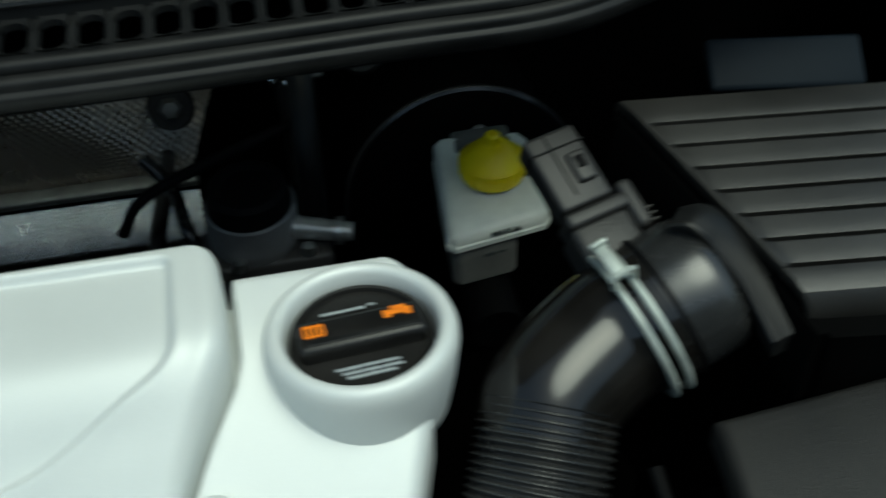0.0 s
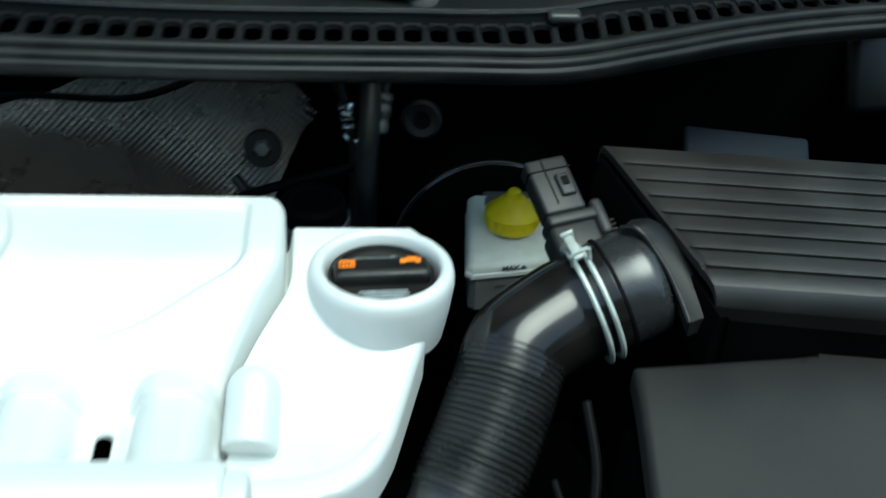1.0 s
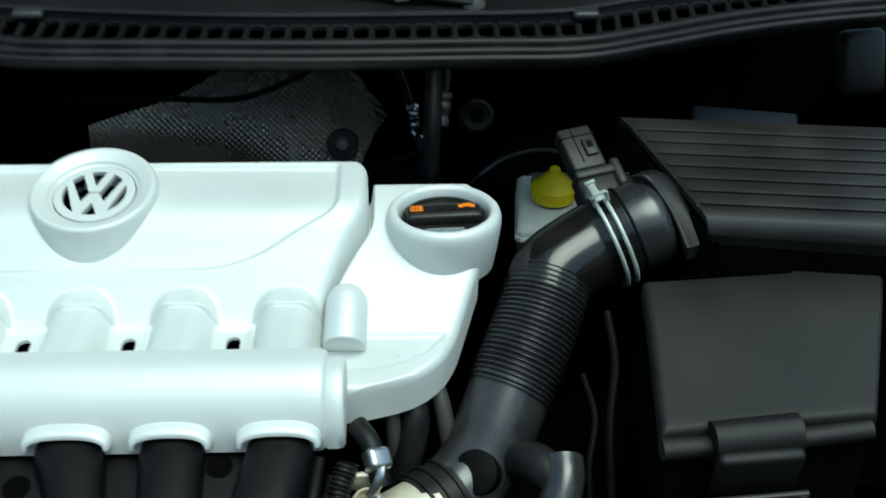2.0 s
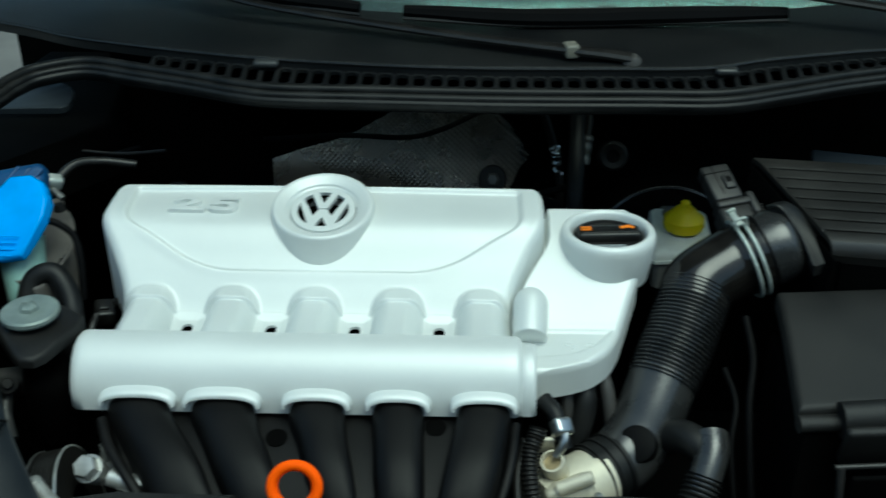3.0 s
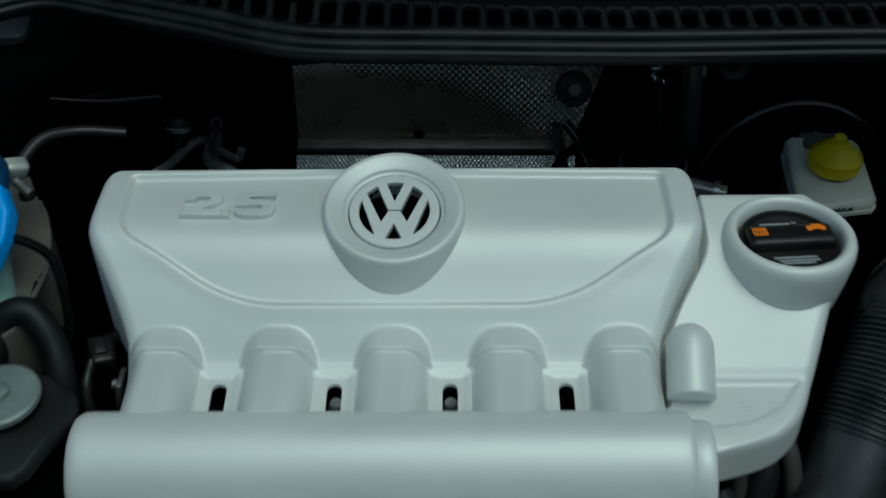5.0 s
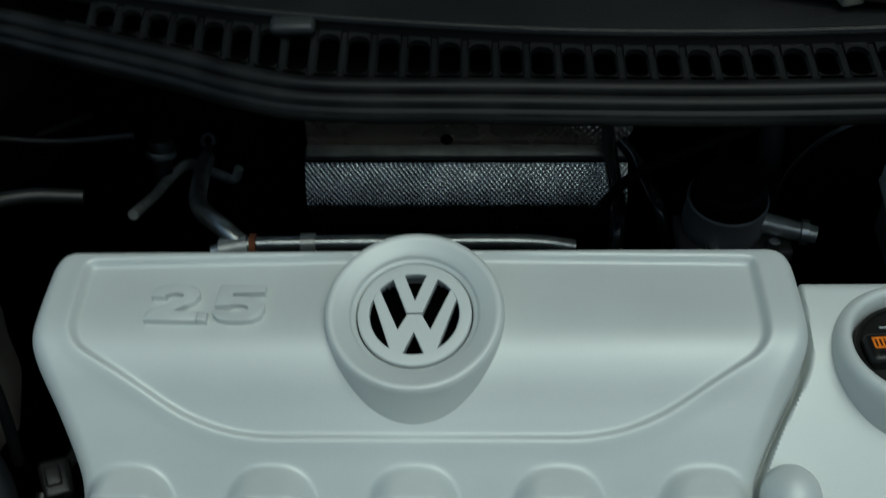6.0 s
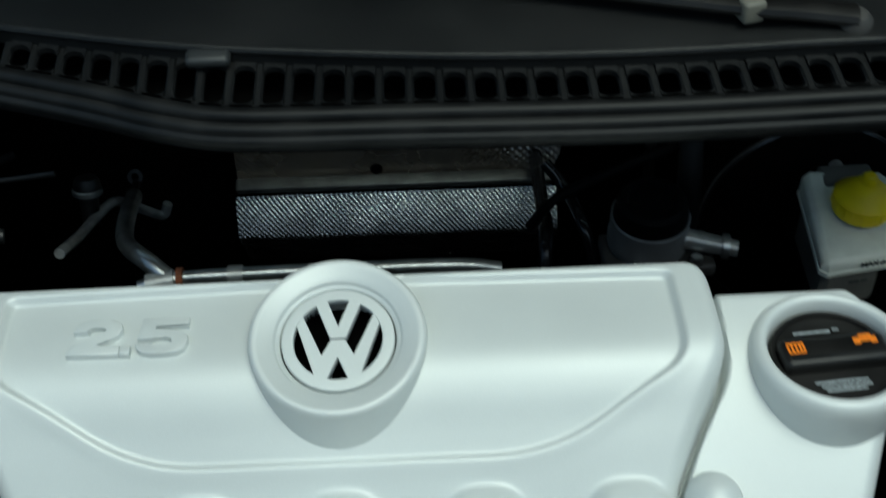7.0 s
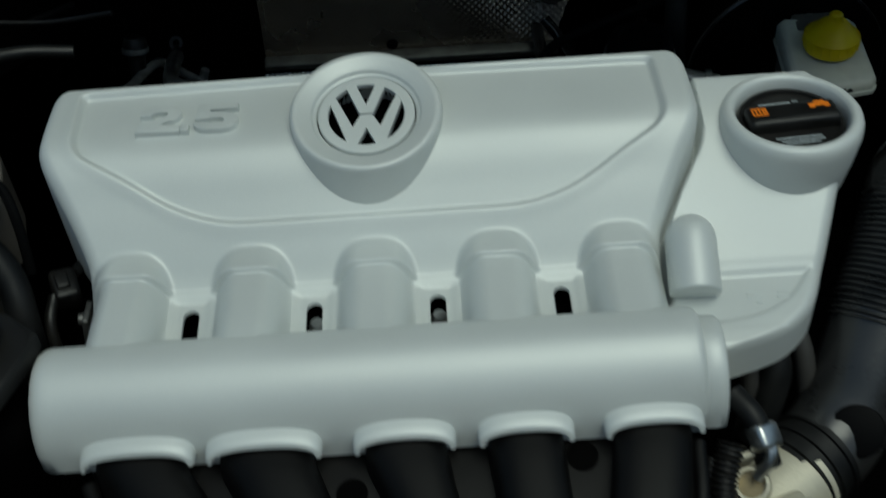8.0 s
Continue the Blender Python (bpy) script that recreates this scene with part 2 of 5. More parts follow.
def lathe(profile, n=40, m=Matrix(), bm=None):
    """A profile of (radius, height) turned round the z axis of m."""
    bm = bm or bmesh.new()
    rings = []
    for r, z in profile:
        if r < 1e-6:
            rings.append([bm.verts.new(m @ Vector((0, 0, z)))])
        else:
            rings.append([bm.verts.new(m @ Vector((r * math.cos(2 * math.pi * k / n), r * math.sin(2 * math.pi * k / n), z))) for k in range(n)])
    for a, b in zip(rings, rings[1:]):
        for k in range(n):
            j = (k + 1) % n
            if len(a) == 1 and len(b) == 1:
                continue
            if len(a) == 1:
                bm.faces.new((a[0], b[k], b[j]))
            elif len(b) == 1:
                bm.faces.new((a[k], a[j], b[0]))
            else:
                bm.faces.new((a[k], a[j], b[j], b[k]))
    return bm


def axis(at, way):
    """A pose at a place whose z axis points along way."""
    return Matrix.Translation(at) @ Vector(way).to_track_quat("Z", "Y").to_matrix().to_4x4()


def rbox(size, m=Matrix(), bevel=0.004, segs=3, bm=None, taper=1.0):
    """A box with rounded edges, centred on m; taper narrows its top."""
    own = bmesh.new()
    bmesh.ops.create_cube(own, size=1.0)
    for v in own.verts:
        k = taper if v.co.z > 0 else 1.0
        v.co = Vector((v.co.x * size[0] * k, v.co.y * size[1] * k, v.co.z * size[2]))
    if bevel:
        bmesh.ops.bevel(own, geom=own.edges[:] + own.verts[:], offset=bevel, segments=segs, profile=0.5, affect="EDGES")
    bmesh.ops.transform(own, matrix=m, verts=own.verts)
    if bm is None:
        return own
    me = bpy.data.meshes.new("join")
    own.to_mesh(me)
    own.free()
    bm.from_mesh(me)
    bpy.data.meshes.remove(me)
    return bm


def prism(outline, low, high, bevel=0.003, segs=2):
    """An upright block from a plan outline; low and high are heights or functions of (x, y)."""
    bm = bmesh.new()
    top = [bm.verts.new((x, y, high(x, y) if callable(high) else high)) for x, y in outline]
    bot = [bm.verts.new((x, y, low(x, y) if callable(low) else low)) for x, y in outline]
    n = len(outline)
    face = bm.faces.new(top)
    bm.faces.new(bot[::-1])
    for k in range(n):
        bm.faces.new((top[k], bot[k], bot[(k + 1) % n], top[(k + 1) % n]))
    if bevel:
        bmesh.ops.bevel(bm, geom=list(face.edges), offset=bevel, segments=segs, profile=0.5, affect="EDGES")
    return bm


def sheet(xs, ys, place, skip=None):
    """A grid of points place(x, y); skip(x, y) leaves out a cell."""
    bm = bmesh.new()
    rows = [[bm.verts.new(place(x, y)) for x in xs] for y in ys]
    for j in range(len(ys) - 1):
        for i in range(len(xs) - 1):
            if skip and skip((xs[i] + xs[i + 1]) / 2, (ys[j] + ys[j + 1]) / 2):
                continue
            bm.faces.new((rows[j][i], rows[j][i + 1], rows[j + 1][i + 1], rows[j + 1][i]))
    return bm


def hem(bm, drop):
    """Folds the open edges of a sheet down by a depth, as the wall of a moulding."""
    open_edges = [e for e in bm.edges if len(e.link_faces) == 1]
    made = bmesh.ops.extrude_edge_only(bm, edges=open_edges)["geom"]
    for v in made:
        if isinstance(v, bmesh.types.BMVert):
            v.co.z = drop(v.co) if callable(drop) else v.co.z - drop
    return bm


def letters(text, size, depth, m, stretch=1.0, bold=0.0, edge=0.0012):
    """Raised lettering in the built-in font, laid on the plane of m."""
    cu = bpy.data.curves.new("letters", "FONT")
    cu.body, cu.size, cu.extrude, cu.offset, cu.bevel_depth = text, size, depth, bold, edge
    cu.align_x, cu.align_y, cu.resolution_u = "CENTER", "CENTER", 4
    ob = new("letters", cu)
    me = bpy.data.meshes.new_from_object(ob.evaluated_get(bpy.context.evaluated_depsgraph_get()))
    bpy.data.objects.remove(ob)
    bpy.data.curves.remove(cu)
    bm = bmesh.new()
    bm.from_mesh(me)
    bpy.data.meshes.remove(me)
    bmesh.ops.transform(bm, matrix=m @ Matrix.Diagonal((stretch, 1, 1, 1)), verts=bm.verts)
    return bm


def span(a, b, step):
    n = max(1, round((b - a) / step))
    return [a + (b - a) * k / n for k in range(n + 1)]


# ---- the setting: ground, bay walls ----
bm = bmesh.new()
bmesh.ops.create_grid(bm, x_segments=8, y_segments=8, size=60)
loose("ground", bm, GROUND, "dark worn asphalt under the car", "ground", "structure")

# unseen wall added to cut low front light and bounce beige back
loose("wall_light_block", rbox((18, 0.2, 3.6), pose(0, -5.2, 1.8), 0.01), PLASTER, "unseen beige wall added behind the camera to block low light", "wall", "structure")
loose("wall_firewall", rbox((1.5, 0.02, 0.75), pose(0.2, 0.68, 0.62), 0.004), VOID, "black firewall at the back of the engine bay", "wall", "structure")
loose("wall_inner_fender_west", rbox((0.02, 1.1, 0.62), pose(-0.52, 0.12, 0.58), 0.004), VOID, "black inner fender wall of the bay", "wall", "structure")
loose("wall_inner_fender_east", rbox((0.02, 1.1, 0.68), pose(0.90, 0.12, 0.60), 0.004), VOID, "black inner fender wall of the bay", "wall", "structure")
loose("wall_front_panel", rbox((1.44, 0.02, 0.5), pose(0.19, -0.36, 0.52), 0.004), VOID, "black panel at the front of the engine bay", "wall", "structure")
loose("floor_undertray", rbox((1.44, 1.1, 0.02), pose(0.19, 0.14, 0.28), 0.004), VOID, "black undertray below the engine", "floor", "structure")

# the raised hood over the back of the bay
bm = sheet(span(-0.62, 1.0, 0.09), span(0, 1, 0.1), lambda x, v: (x, 0.56 - 0.33 * v, 1.155 + 0.93 * v + 0.03 * math.sin(math.pi * v)))
bmesh.ops.solidify(bm, geom=bm.faces[:], thickness=0.012)
loose("ceiling_hood", bm, HOOD, "dark underside of the raised hood", "hood", "structure")

# engine block under the cover
engine = thing("engine_block", (0, 0.05, 0.30), "near-black engine block below the silver cover", "engine")
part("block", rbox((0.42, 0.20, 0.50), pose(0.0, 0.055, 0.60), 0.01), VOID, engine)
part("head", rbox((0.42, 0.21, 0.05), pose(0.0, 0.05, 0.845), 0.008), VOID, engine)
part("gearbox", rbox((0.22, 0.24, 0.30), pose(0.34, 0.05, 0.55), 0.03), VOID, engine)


# ---- cowl: seal, slotted strip, top panel ----
SEAL = [(-0.425, 0.178, 1.070), (-0.396, 0.207, 1.076), (-0.384, 0.244, 1.079), (-0.362, 0.278, 1.081), (-0.305, 0.300, 1.083), (-0.230, 0.276, 1.083), (-0.155, 0.248, 1.083), (-0.105, 0.227, 1.083), (-0.055, 0.215, 1.083), (0.05, 0.211, 1.083), (0.20, 0.206, 1.083), (0.35, 0.208, 1.083), (0.44, 0.210, 1.083), (0.51, 0.236, 1.083), (0.60, 0.274, 1.083), (0.70, 0.303, 1.083), (0.86, 0.332, 1.083)]
seal_line = spline(SEAL, 10)


def seal_y(x):
    pts = [p for p in seal_line if p.x > -0.30]
    for a, b in zip(pts, pts[1:]):
        if a.x <= x <= b.x:
            return a.y + (b.y - a.y) * (x - a.x) / (b.x - a.x)
    return pts[0].y if x < pts[0].x else pts[-1].y


cowl = thing("windscreen_cowl", (0.2, 0.33, 1.05), "dark grey plastic windscreen cowl with a row of rounded slots", "cowl")
seal = thing("hood_seal", (0.2, 0.21, 1.05), "black ridged rubber hood seal along the front of the cowl", "rubber seal")
bead = [(-0.004, 0.000), (0.001, 0.0035), (0.006, 0.003), (0.0085, 0.0005), (0.0085, -0.0025), (-0.003, -0.0025)]
ridges = [(-0.004, -0.003), (0.0082, -0.003), (0.0115, -0.0036), (0.0140, -0.0052), (0.0146, -0.0075), (0.0143, -0.0090), (0.0150, -0.0102), (0.0172, -0.0112), (0.0178, -0.0130), (0.0170, -0.0155), (0.0155, -0.0205), (0.0120, -0.0230), (-0.004, -0.023)]
part("bulb", profile_along(bmesh.new(), seal_line, bead), RUBBER, seal, sharp=60)
part("end_cap", rbox((0.058, 0.048, 0.030), pose(-0.424, 0.180, 1.062, 8, 6, 20), 0.010, 3), MATT, seal, "black rubber cap at the end of the seal")
part("cap_ear", rbox((0.026, 0.044, 0.026), pose(-0.428, 0.218, 1.068, 0, 10, 12), 0.006, 3), MATT, seal)
part("seal_strip", profile_along(bmesh.new(), seal_line, ridges), RUBBER, seal, sharp=60)
front = [p for p in seal_line if p.x > -0.30]
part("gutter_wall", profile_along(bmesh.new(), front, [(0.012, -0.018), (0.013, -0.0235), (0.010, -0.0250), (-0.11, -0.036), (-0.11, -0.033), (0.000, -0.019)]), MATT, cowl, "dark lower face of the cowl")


def lip_y(x):
    return ease([(-0.50, 0.42), (-0.40, 0.376), (-0.34, 0.343), (-0.282, 0.322), (-0.196, 0.296), (-0.10, 0.2715), (0.0, 0.2555), (0.10, 0.2445), (0.20, 0.2405), (0.304, 0.2425), (0.43, 0.2475), (0.50, 0.276), (0.60, 0.3045), (0.66, 0.318), (0.88, 0.362)], x)


def glass_y(x):
    return 0.392 + 0.42 * (x - 0.25) ** 2


# slotted strip between the seal and the top panel: a bar between every two slots
PITCH = 0.0196
bar_bm = rbox((0.0060, 0.040, 0.006), Matrix(), 0.0014, 1)
first_bar = None
for k in range(2, 54):
    x = -0.2618 + PITCH * k
    y0, y1 = seal_y(x) + 0.002, lip_y(x) + 0.002
    if first_bar is None:
        first_bar = part("grille_bar", bar_bm, COWL, cowl)
        bar = first_bar
    else:
        bar = again("grille_bar", first_bar, cowl, (0, 0, 0))
    mid = Vector((x, (y0 + y1) / 2, 1.0813))
    turn = 0.22 * math.atan((seal_y(x + 0.01) - seal_y(x - 0.01)) / 0.02)
    bar.matrix_local = Matrix.Translation(mid - BASE[cowl]) @ Matrix.Rotation(-0.8 * turn, 4, "Z") @ Matrix.Rotation(0.08, 4, "X") @ Matrix.Diagonal((1, (y1 - y0) / 0.040, 1, 1)) @ Matrix.Translation(BASE[cowl])
strip = [Vector((x, seal_y(x) + 0.003, 1.0805)) for x in span(-0.24, 0.86, 0.012)]
part("front_rail", profile_along(bmesh.new(), strip, [(0.004, -0.001), (0.004, 0.003), (-0.003, 0.003), (-0.003, -0.001)]), COWL, cowl)
# arches that round off the upper ends of the slots
for k in range(2, 53):
    arch = bmesh.new()
    xa = -0.2618 + PITCH * k + 0.0025
    xb = xa + PITCH - 0.005
    n = 8
    low, high = [], []
    for i in range(n + 1):
        u = i / n
        x = xa + (xb - xa) * u
        r = 0.0065 * (1 - math.sqrt(max(0.0, 1 - (2 * u - 1) ** 2)))
        low.append(arch.verts.new((x, lip_y(x) - 0.0035 - r, 1.0865 - 0.08 * r)))
        high.append(arch.verts.new((x, lip_y(x) + 0.004, 1.0875)))
    for i in range(n):
        arch.faces.new((low[i], low[i + 1], high[i + 1], high[i]))
    part("slot_arch", hem(arch, 0.004), COWL, cowl)
    foot = bmesh.new()
    low, high = [], []
    for i in range(n + 1):
        u = i / n
        x = xa + (xb - xa) * u
        r = 0.0050 * (1 - math.sqrt(max(0.0, 1 - (2 * u - 1) ** 2)))
        low.append(foot.verts.new((x, seal_y(x) + 0.002, 1.0835)))
        high.append(foot.verts.new((x, seal_y(x) + 0.0065 + r, 1.0835)))
    for i in range(n):
        foot.faces.new((low[i], low[i + 1], high[i + 1], high[i]))
    part("slot_foot", hem(foot, 0.004), COWL, cowl)
trough = [Vector((x, (seal_y(x) + lip_y(x)) / 2 + 0.004, 1.062)) for x in span(-0.30, 0.86, 0.02)]
# the slots' deep shade is put into the trough's colour
part("trough", profile_along(bmesh.new(), trough, [(0.022, 0.010), (0.025, 0.010), (0.025, -0.003), (-0.030, -0.003), (-0.030, 0.020), (-0.027, 0.020), (-0.027, 0.0), (0.022, 0.0)]), VOID, cowl, "near-black trough below the slots that keeps them dark")


def cowl_top(x, v):
    y0, y1 = lip_y(x), glass_y(x)
    y = y0 + (y1 - y0) * v
    return (x, y, 1.0935 + 0.016 * v + 0.004 * math.sin(math.pi * v))


top = sheet(span(-0.50, 0.90, 0.012), [0, 0.008, 0.02, 0.05, 0.1, 0.2, 0.3, 0.4, 0.5, 0.6, 0.7, 0.8, 0.9, 0.96, 1.0], cowl_top)
part("top_panel", hem(top, 0.010), COWL, cowl)
# raised edge bead along the panel's front
part("edge_bead", sweep(bmesh.new(), [Vector((x, lip_y(x) + 0.001, 1.0955)) for x in span(-0.49, 0.88, 0.012)], 0.0028, 8), COWL, cowl)
# two moulded clips on the front edge
for cx, w in ((-0.080, 0.030), (0.452, 0.026)):
    part("clip", rbox((w, 0.014, 0.009), pose(cx, lip_y(cx) - 0.006, 1.0925, 14), 0.0042, 4), CLIP, cowl, "grey moulded clip")
# ---- windscreen, wipers ----


def glass(x, v):
    y = glass_y(x) + 0.78 * v
    return (x, y - 0.004, 1.104 + 0.46 * v)


pane = sheet(span(-0.52, 0.92, 0.03), span(0, 1, 0.05), glass)
bmesh.ops.solidify(pane, geom=pane.faces[:], thickness=0.004)
windscreen = loose("window_windscreen", pane, GLASS, "curved car windscreen with sky reflections", "windscreen", "structure")
windscreen.visible_shadow = False
dash = sheet(span(-0.50, 0.90, 0.05), span(0, 1, 0.1), lambda x, v: (x, glass_y(x) + 0.06 + 0.6 * v, 1.085 + 0.03 * v))
loose("dashboard", hem(dash, 0.03), DASH, "pale dashboard top behind the windscreen", "dashboard", "structure")


def wiper(at, points, blade, group="windscreen wipers"):
    w = thing("windscreen_wiper", at, "black windscreen wiper arm with its blade on the glass", "wiper", group)
    part("arm", tube(points, lambda u: 0.0110 - 0.005 * u, 10, 8, flat=0.6), BLACK, w)
    part("pivot_cap", lathe([(0, 0.010), (0.007, 0.009), (0.0115, 0.004), (0.0125, -0.004), (0.012, -0.016)], 20, axis(at, (0, -0.2, 1))), GREY, w, "grey domed pivot cap")
    b = part("blade", tube(blade, lambda u: 0.0110 - 0.004 * abs(2 * u - 1) ** 3, 8, 8, flat=1.1), MATT, w)
    lower = [Vector(p) + Vector((0, -0.006, -0.007)) for p in blade]
    part("wiper_rubber", tube(lower, 0.0025, 6, 8), RUBBER, w)
    holder = [Vector(p) + Vector((0, 0.002, 0.008)) for p in blade]
    part("blade_bow", tube(holder[1:-1], 0.0035, 6, 8), GREY, w)
    return w


left = wiper((0.345, 0.264, 1.096), [(0.345, 0.264, 1.102), (0.310, 0.267, 1.106), (0.262, 0.272, 1.110), (0.10, 0.312, 1.117), (-0.10, 0.367, 1.130), (-0.20, 0.405, 1.146), (-0.30, 0.45, 1.168)], [(0.02, 0.372, 1.126), (-0.13, 0.402, 1.136), (-0.28, 0.445, 1.150), (-0.42, 0.49, 1.173)])
part("cover_block", rbox((0.016, 0.020, 0.016), pose(0.275, 0.269, 1.109, 0, 0, 14), 0.003), WIPER_BLOCK, left, "cream block on the arm")
wiper((0.86, 0.34, 1.115), [(0.86, 0.34, 1.124), (0.73, 0.345, 1.128), (0.60, 0.362, 1.142), (0.44, 0.385, 1.158), (0.32, 0.40, 1.160)], [(0.545, 0.374, 1.122), (0.40, 0.362, 1.121), (0.23, 0.352, 1.120), (0.075, 0.352, 1.128)])


# ---- engine cover ----
cover = thing("engine_cover", (0, 0.03, 0.86), "satin silver plastic engine cover with five ribs and a round emblem", "engine cover")
RIBS = [-0.176, -0.088, 0.0, 0.088, 0.176]
SLOTS = [-0.132, -0.044, 0.044, 0.132]
SLOT_HALF, SLOT_BACK, SLOT_FRONT = 0.0058, 0.000, -0.036
SPINE = [(-0.08, 0.892), (-0.04, 0.896), (0.000, 0.900), (0.008, 0.9015), (0.016, 0.907), (0.030, 0.921), (0.048, 0.9385), (0.062, 0.951), (0.078, 0.9655), (0.092, 0.9745), (0.108, 0.9785), (0.14, 0.980), (0.17, 0.981)]
EDGE = [(-0.08, 0.2065), (0.020, 0.2065), (0.034, 0.2085), (0.060, 0.222), (0.085, 0.2375), (0.098, 0.2425), (0.115, 0.2435), (0.150, 0.2428), (0.161, 0.2412), (0.167, 0.2380), (0.170, 0.2335), (0.1715, 0.228)]
PANEL_CORNERS = [(-0.2195, 0.1600, 0.008), (-0.2185, 0.0930, 0.016), (-0.1240, 0.0462, 0.036), (0.1320, 0.0460, 0.036), (0.2195, 0.0890, 0.016), (0.2185, 0.1600, 0.008), (0.03, 0.1650, 0.02), (-0.03, 0.1650, 0.02)]


def rounded_outline(corners, steps=6):
    """An outline whose corners (x, y, reach) are bent round."""
    out = []
    for k, (x, y, r) in enumerate(corners):
        p, a, b = Vector((x, y)), Vector(corners[k - 1][:2]), Vector(corners[(k + 1) % len(corners)][:2])
        a, b = p + (a - p).normalized() * r, p + (b - p).normalized() * r
        for i in range(steps + 1):
            u = i / steps
            q = a * (1 - u) ** 2 + p * 2 * u * (1 - u) + b * u * u
            out.append((q.x, q.y))
    return out


PANEL = rounded_outline(PANEL_CORNERS)


def inside(poly, x, y):
    """How far a place lies inside an outline (negative: outside)."""
    best, odd = 9.0, False
    for (ax, ay), (bx, by) in zip(poly, poly[1:] + poly[:1]):
        dx, dy = bx - ax, by - ay
        u = min(1, max(0, ((x - ax) * dx + (y - ay) * dy) / (dx * dx + dy * dy)))
        best = min(best, math.hypot(x - ax - u * dx, y - ay - u * dy))
        if (ay > y) != (by > y) and x < ax + (y - ay) * dx / dy:
            odd = not odd
    return best if odd else -best


def soft_max(a, b, k=0.004):
    h = min(1, max(0, 0.5 + 0.5 * (a - b) / k))
    return b + (a - b) * h + k * h * (1 - h)


def shell_height(x, y):
    z = ease(SPINE, y)
    if y > 0.035:
        d = inside(PANEL, x, y)
        z -= 0.0046 * smooth(-0.0006, 0.0050, d)
        z += 0.0007 * smooth(-0.010, -0.001, d) * (1 - smooth(-0.001, 0.003, d))
    if y < 0.06:
        for c in RIBS:
            dx = abs(x - c)
            if dx > 0.05:
                continue
            w = 0.0236 + 0.0034 * smooth(0.0100, 0.0122, y)
            crown = 0.9230 + 0.0034 * smooth(0.0100, 0.0122, y)
            r = (dx ** 2.6 + (max(0.0, y - 0.0165) * 1.15) ** 2.6) ** (1 / 2.6)
            rise = math.sqrt(max(0.0, 1 - min(1.0, max(0.0, r - w + 0.0160) / 0.0200) ** 2))
            foot = 0.885
            z = soft_max(z, foot + (crown - foot) * rise, 0.009)
        for c in SLOTS:
            dx = abs(x - c)
            rim = max(dx - 0.0115, y - 0.007)
            if rim < 0.003:
                z -= 0.0016 * (1 - smooth(-0.003, 0.003, rim))
    e = ease(EDGE, y) - abs(x)
    if e < 0.010:
        k = max(0.0, 1 - e / 0.010)
        z -= 0.010 * (1 - math.sqrt(max(0.0, 1 - k * k)))
    k = max(0.0, (y - 0.1635) / 0.008)
    return z - 0.008 * (1 - math.sqrt(max(0.0, 1 - min(1, k) ** 2)))


def shell_place(x, y):
    e = ease(EDGE, y)
    if abs(x) > 0.15:
        x = math.copysign(0.15 + (abs(x) - 0.15) / 0.0925 * (e - 0.15), x)
    for c in SLOTS:
        dx = abs(x - c)
        if dx < SLOT_HALF + 0.001:
            bow = SLOT_HALF - math.sqrt(max(0.0, SLOT_HALF**2 - min(dx, SLOT_HALF) ** 2))
            y -= bow * max(0.0, 1 - abs(y - SLOT_BACK) / 0.009)
            y += bow * max(0.0, 1 - abs(y - SLOT_FRONT) / 0.009)
    return (x, y - 0.14 * max(0.0, y - 0.15), shell_height(x, y))


xs = sorted(set([round(v, 5) for v in span(-0.2425, 0.2425, 0.0017)] + [round(c + s * SLOT_HALF * f, 5) for c in SLOTS for s in (-1, 1) for f in (1, 0.93, 0.8)] + [round(s * (0.2425 - d), 5) for s in (-1, 1) for d in (0.0003, 0.0009)]))
ys = sorted(set(span(-0.075, SLOT_FRONT, 0.003) + span(SLOT_FRONT, 0.0, 0.003) + span(0.0, 0.009, 0.0015) + span(0.009, 0.014, 0.0007) + span(0.014, 0.166, 0.0015) + [0.1673, 0.1685, 0.1697, 0.1706, 0.1712, 0.1715]))
shell = sheet(xs, ys, shell_place, lambda x, y: math.hypot(x, y - 0.108) < 0.043 or SLOT_FRONT < y < SLOT_BACK and any(abs(x - c) < SLOT_HALF for c in SLOTS))


def shell_hem(co):
    if abs(co.x) < 0.15 and co.y < 0.01 and co.y > -0.06:
        return co.z - 0.003
    return 0.872


part("upper_shell", hem(shell, shell_hem), SILVER, cover, sharp=50)

# the ledge of grey metal bolts seen down two of the slots
for c in (-0.0425, 0.0445):
    part("bolt", lathe([(0, 0.012), (0.0045, 0.0115), (0.0060, 0.008), (0.0060, -0.02)], 16, pose(c, -0.015, 0.8825)), STEEL, cover, "bright bolt down in a slot")

# front bar with rounded ends
BAR = [(-0.040, 0.893), (-0.0425, 0.912), (-0.047, 0.9205), (-0.056, 0.9265), (-0.068, 0.9285), (-0.080, 0.9265), (-0.092, 0.9200), (-0.102, 0.9100), (-0.109, 0.8980), (-0.1125, 0.8860), (-0.1130, 0.8700), (-0.100, 0.862), (-0.06, 0.866)]
bm = bmesh.new()
rings = []
for x in [-0.2245, -0.2243, -0.2235, -0.222, -0.219, -0.215] + span(-0.21, 0.2095, 0.012) + [0.2125, 0.2145, 0.2155, 0.216]:
    k = max(0.0, (-0.215 - x) / 0.0095, (x - 0.2095) / 0.0065)
    s = 1 - 0.16 * (1 - math.sqrt(max(0, 1 - min(1, k) ** 2)))
    rings.append([bm.verts.new((x, -0.072 + (y + 0.072) * s, 0.890 + (z - 0.890) * s)) for y, z in BAR])
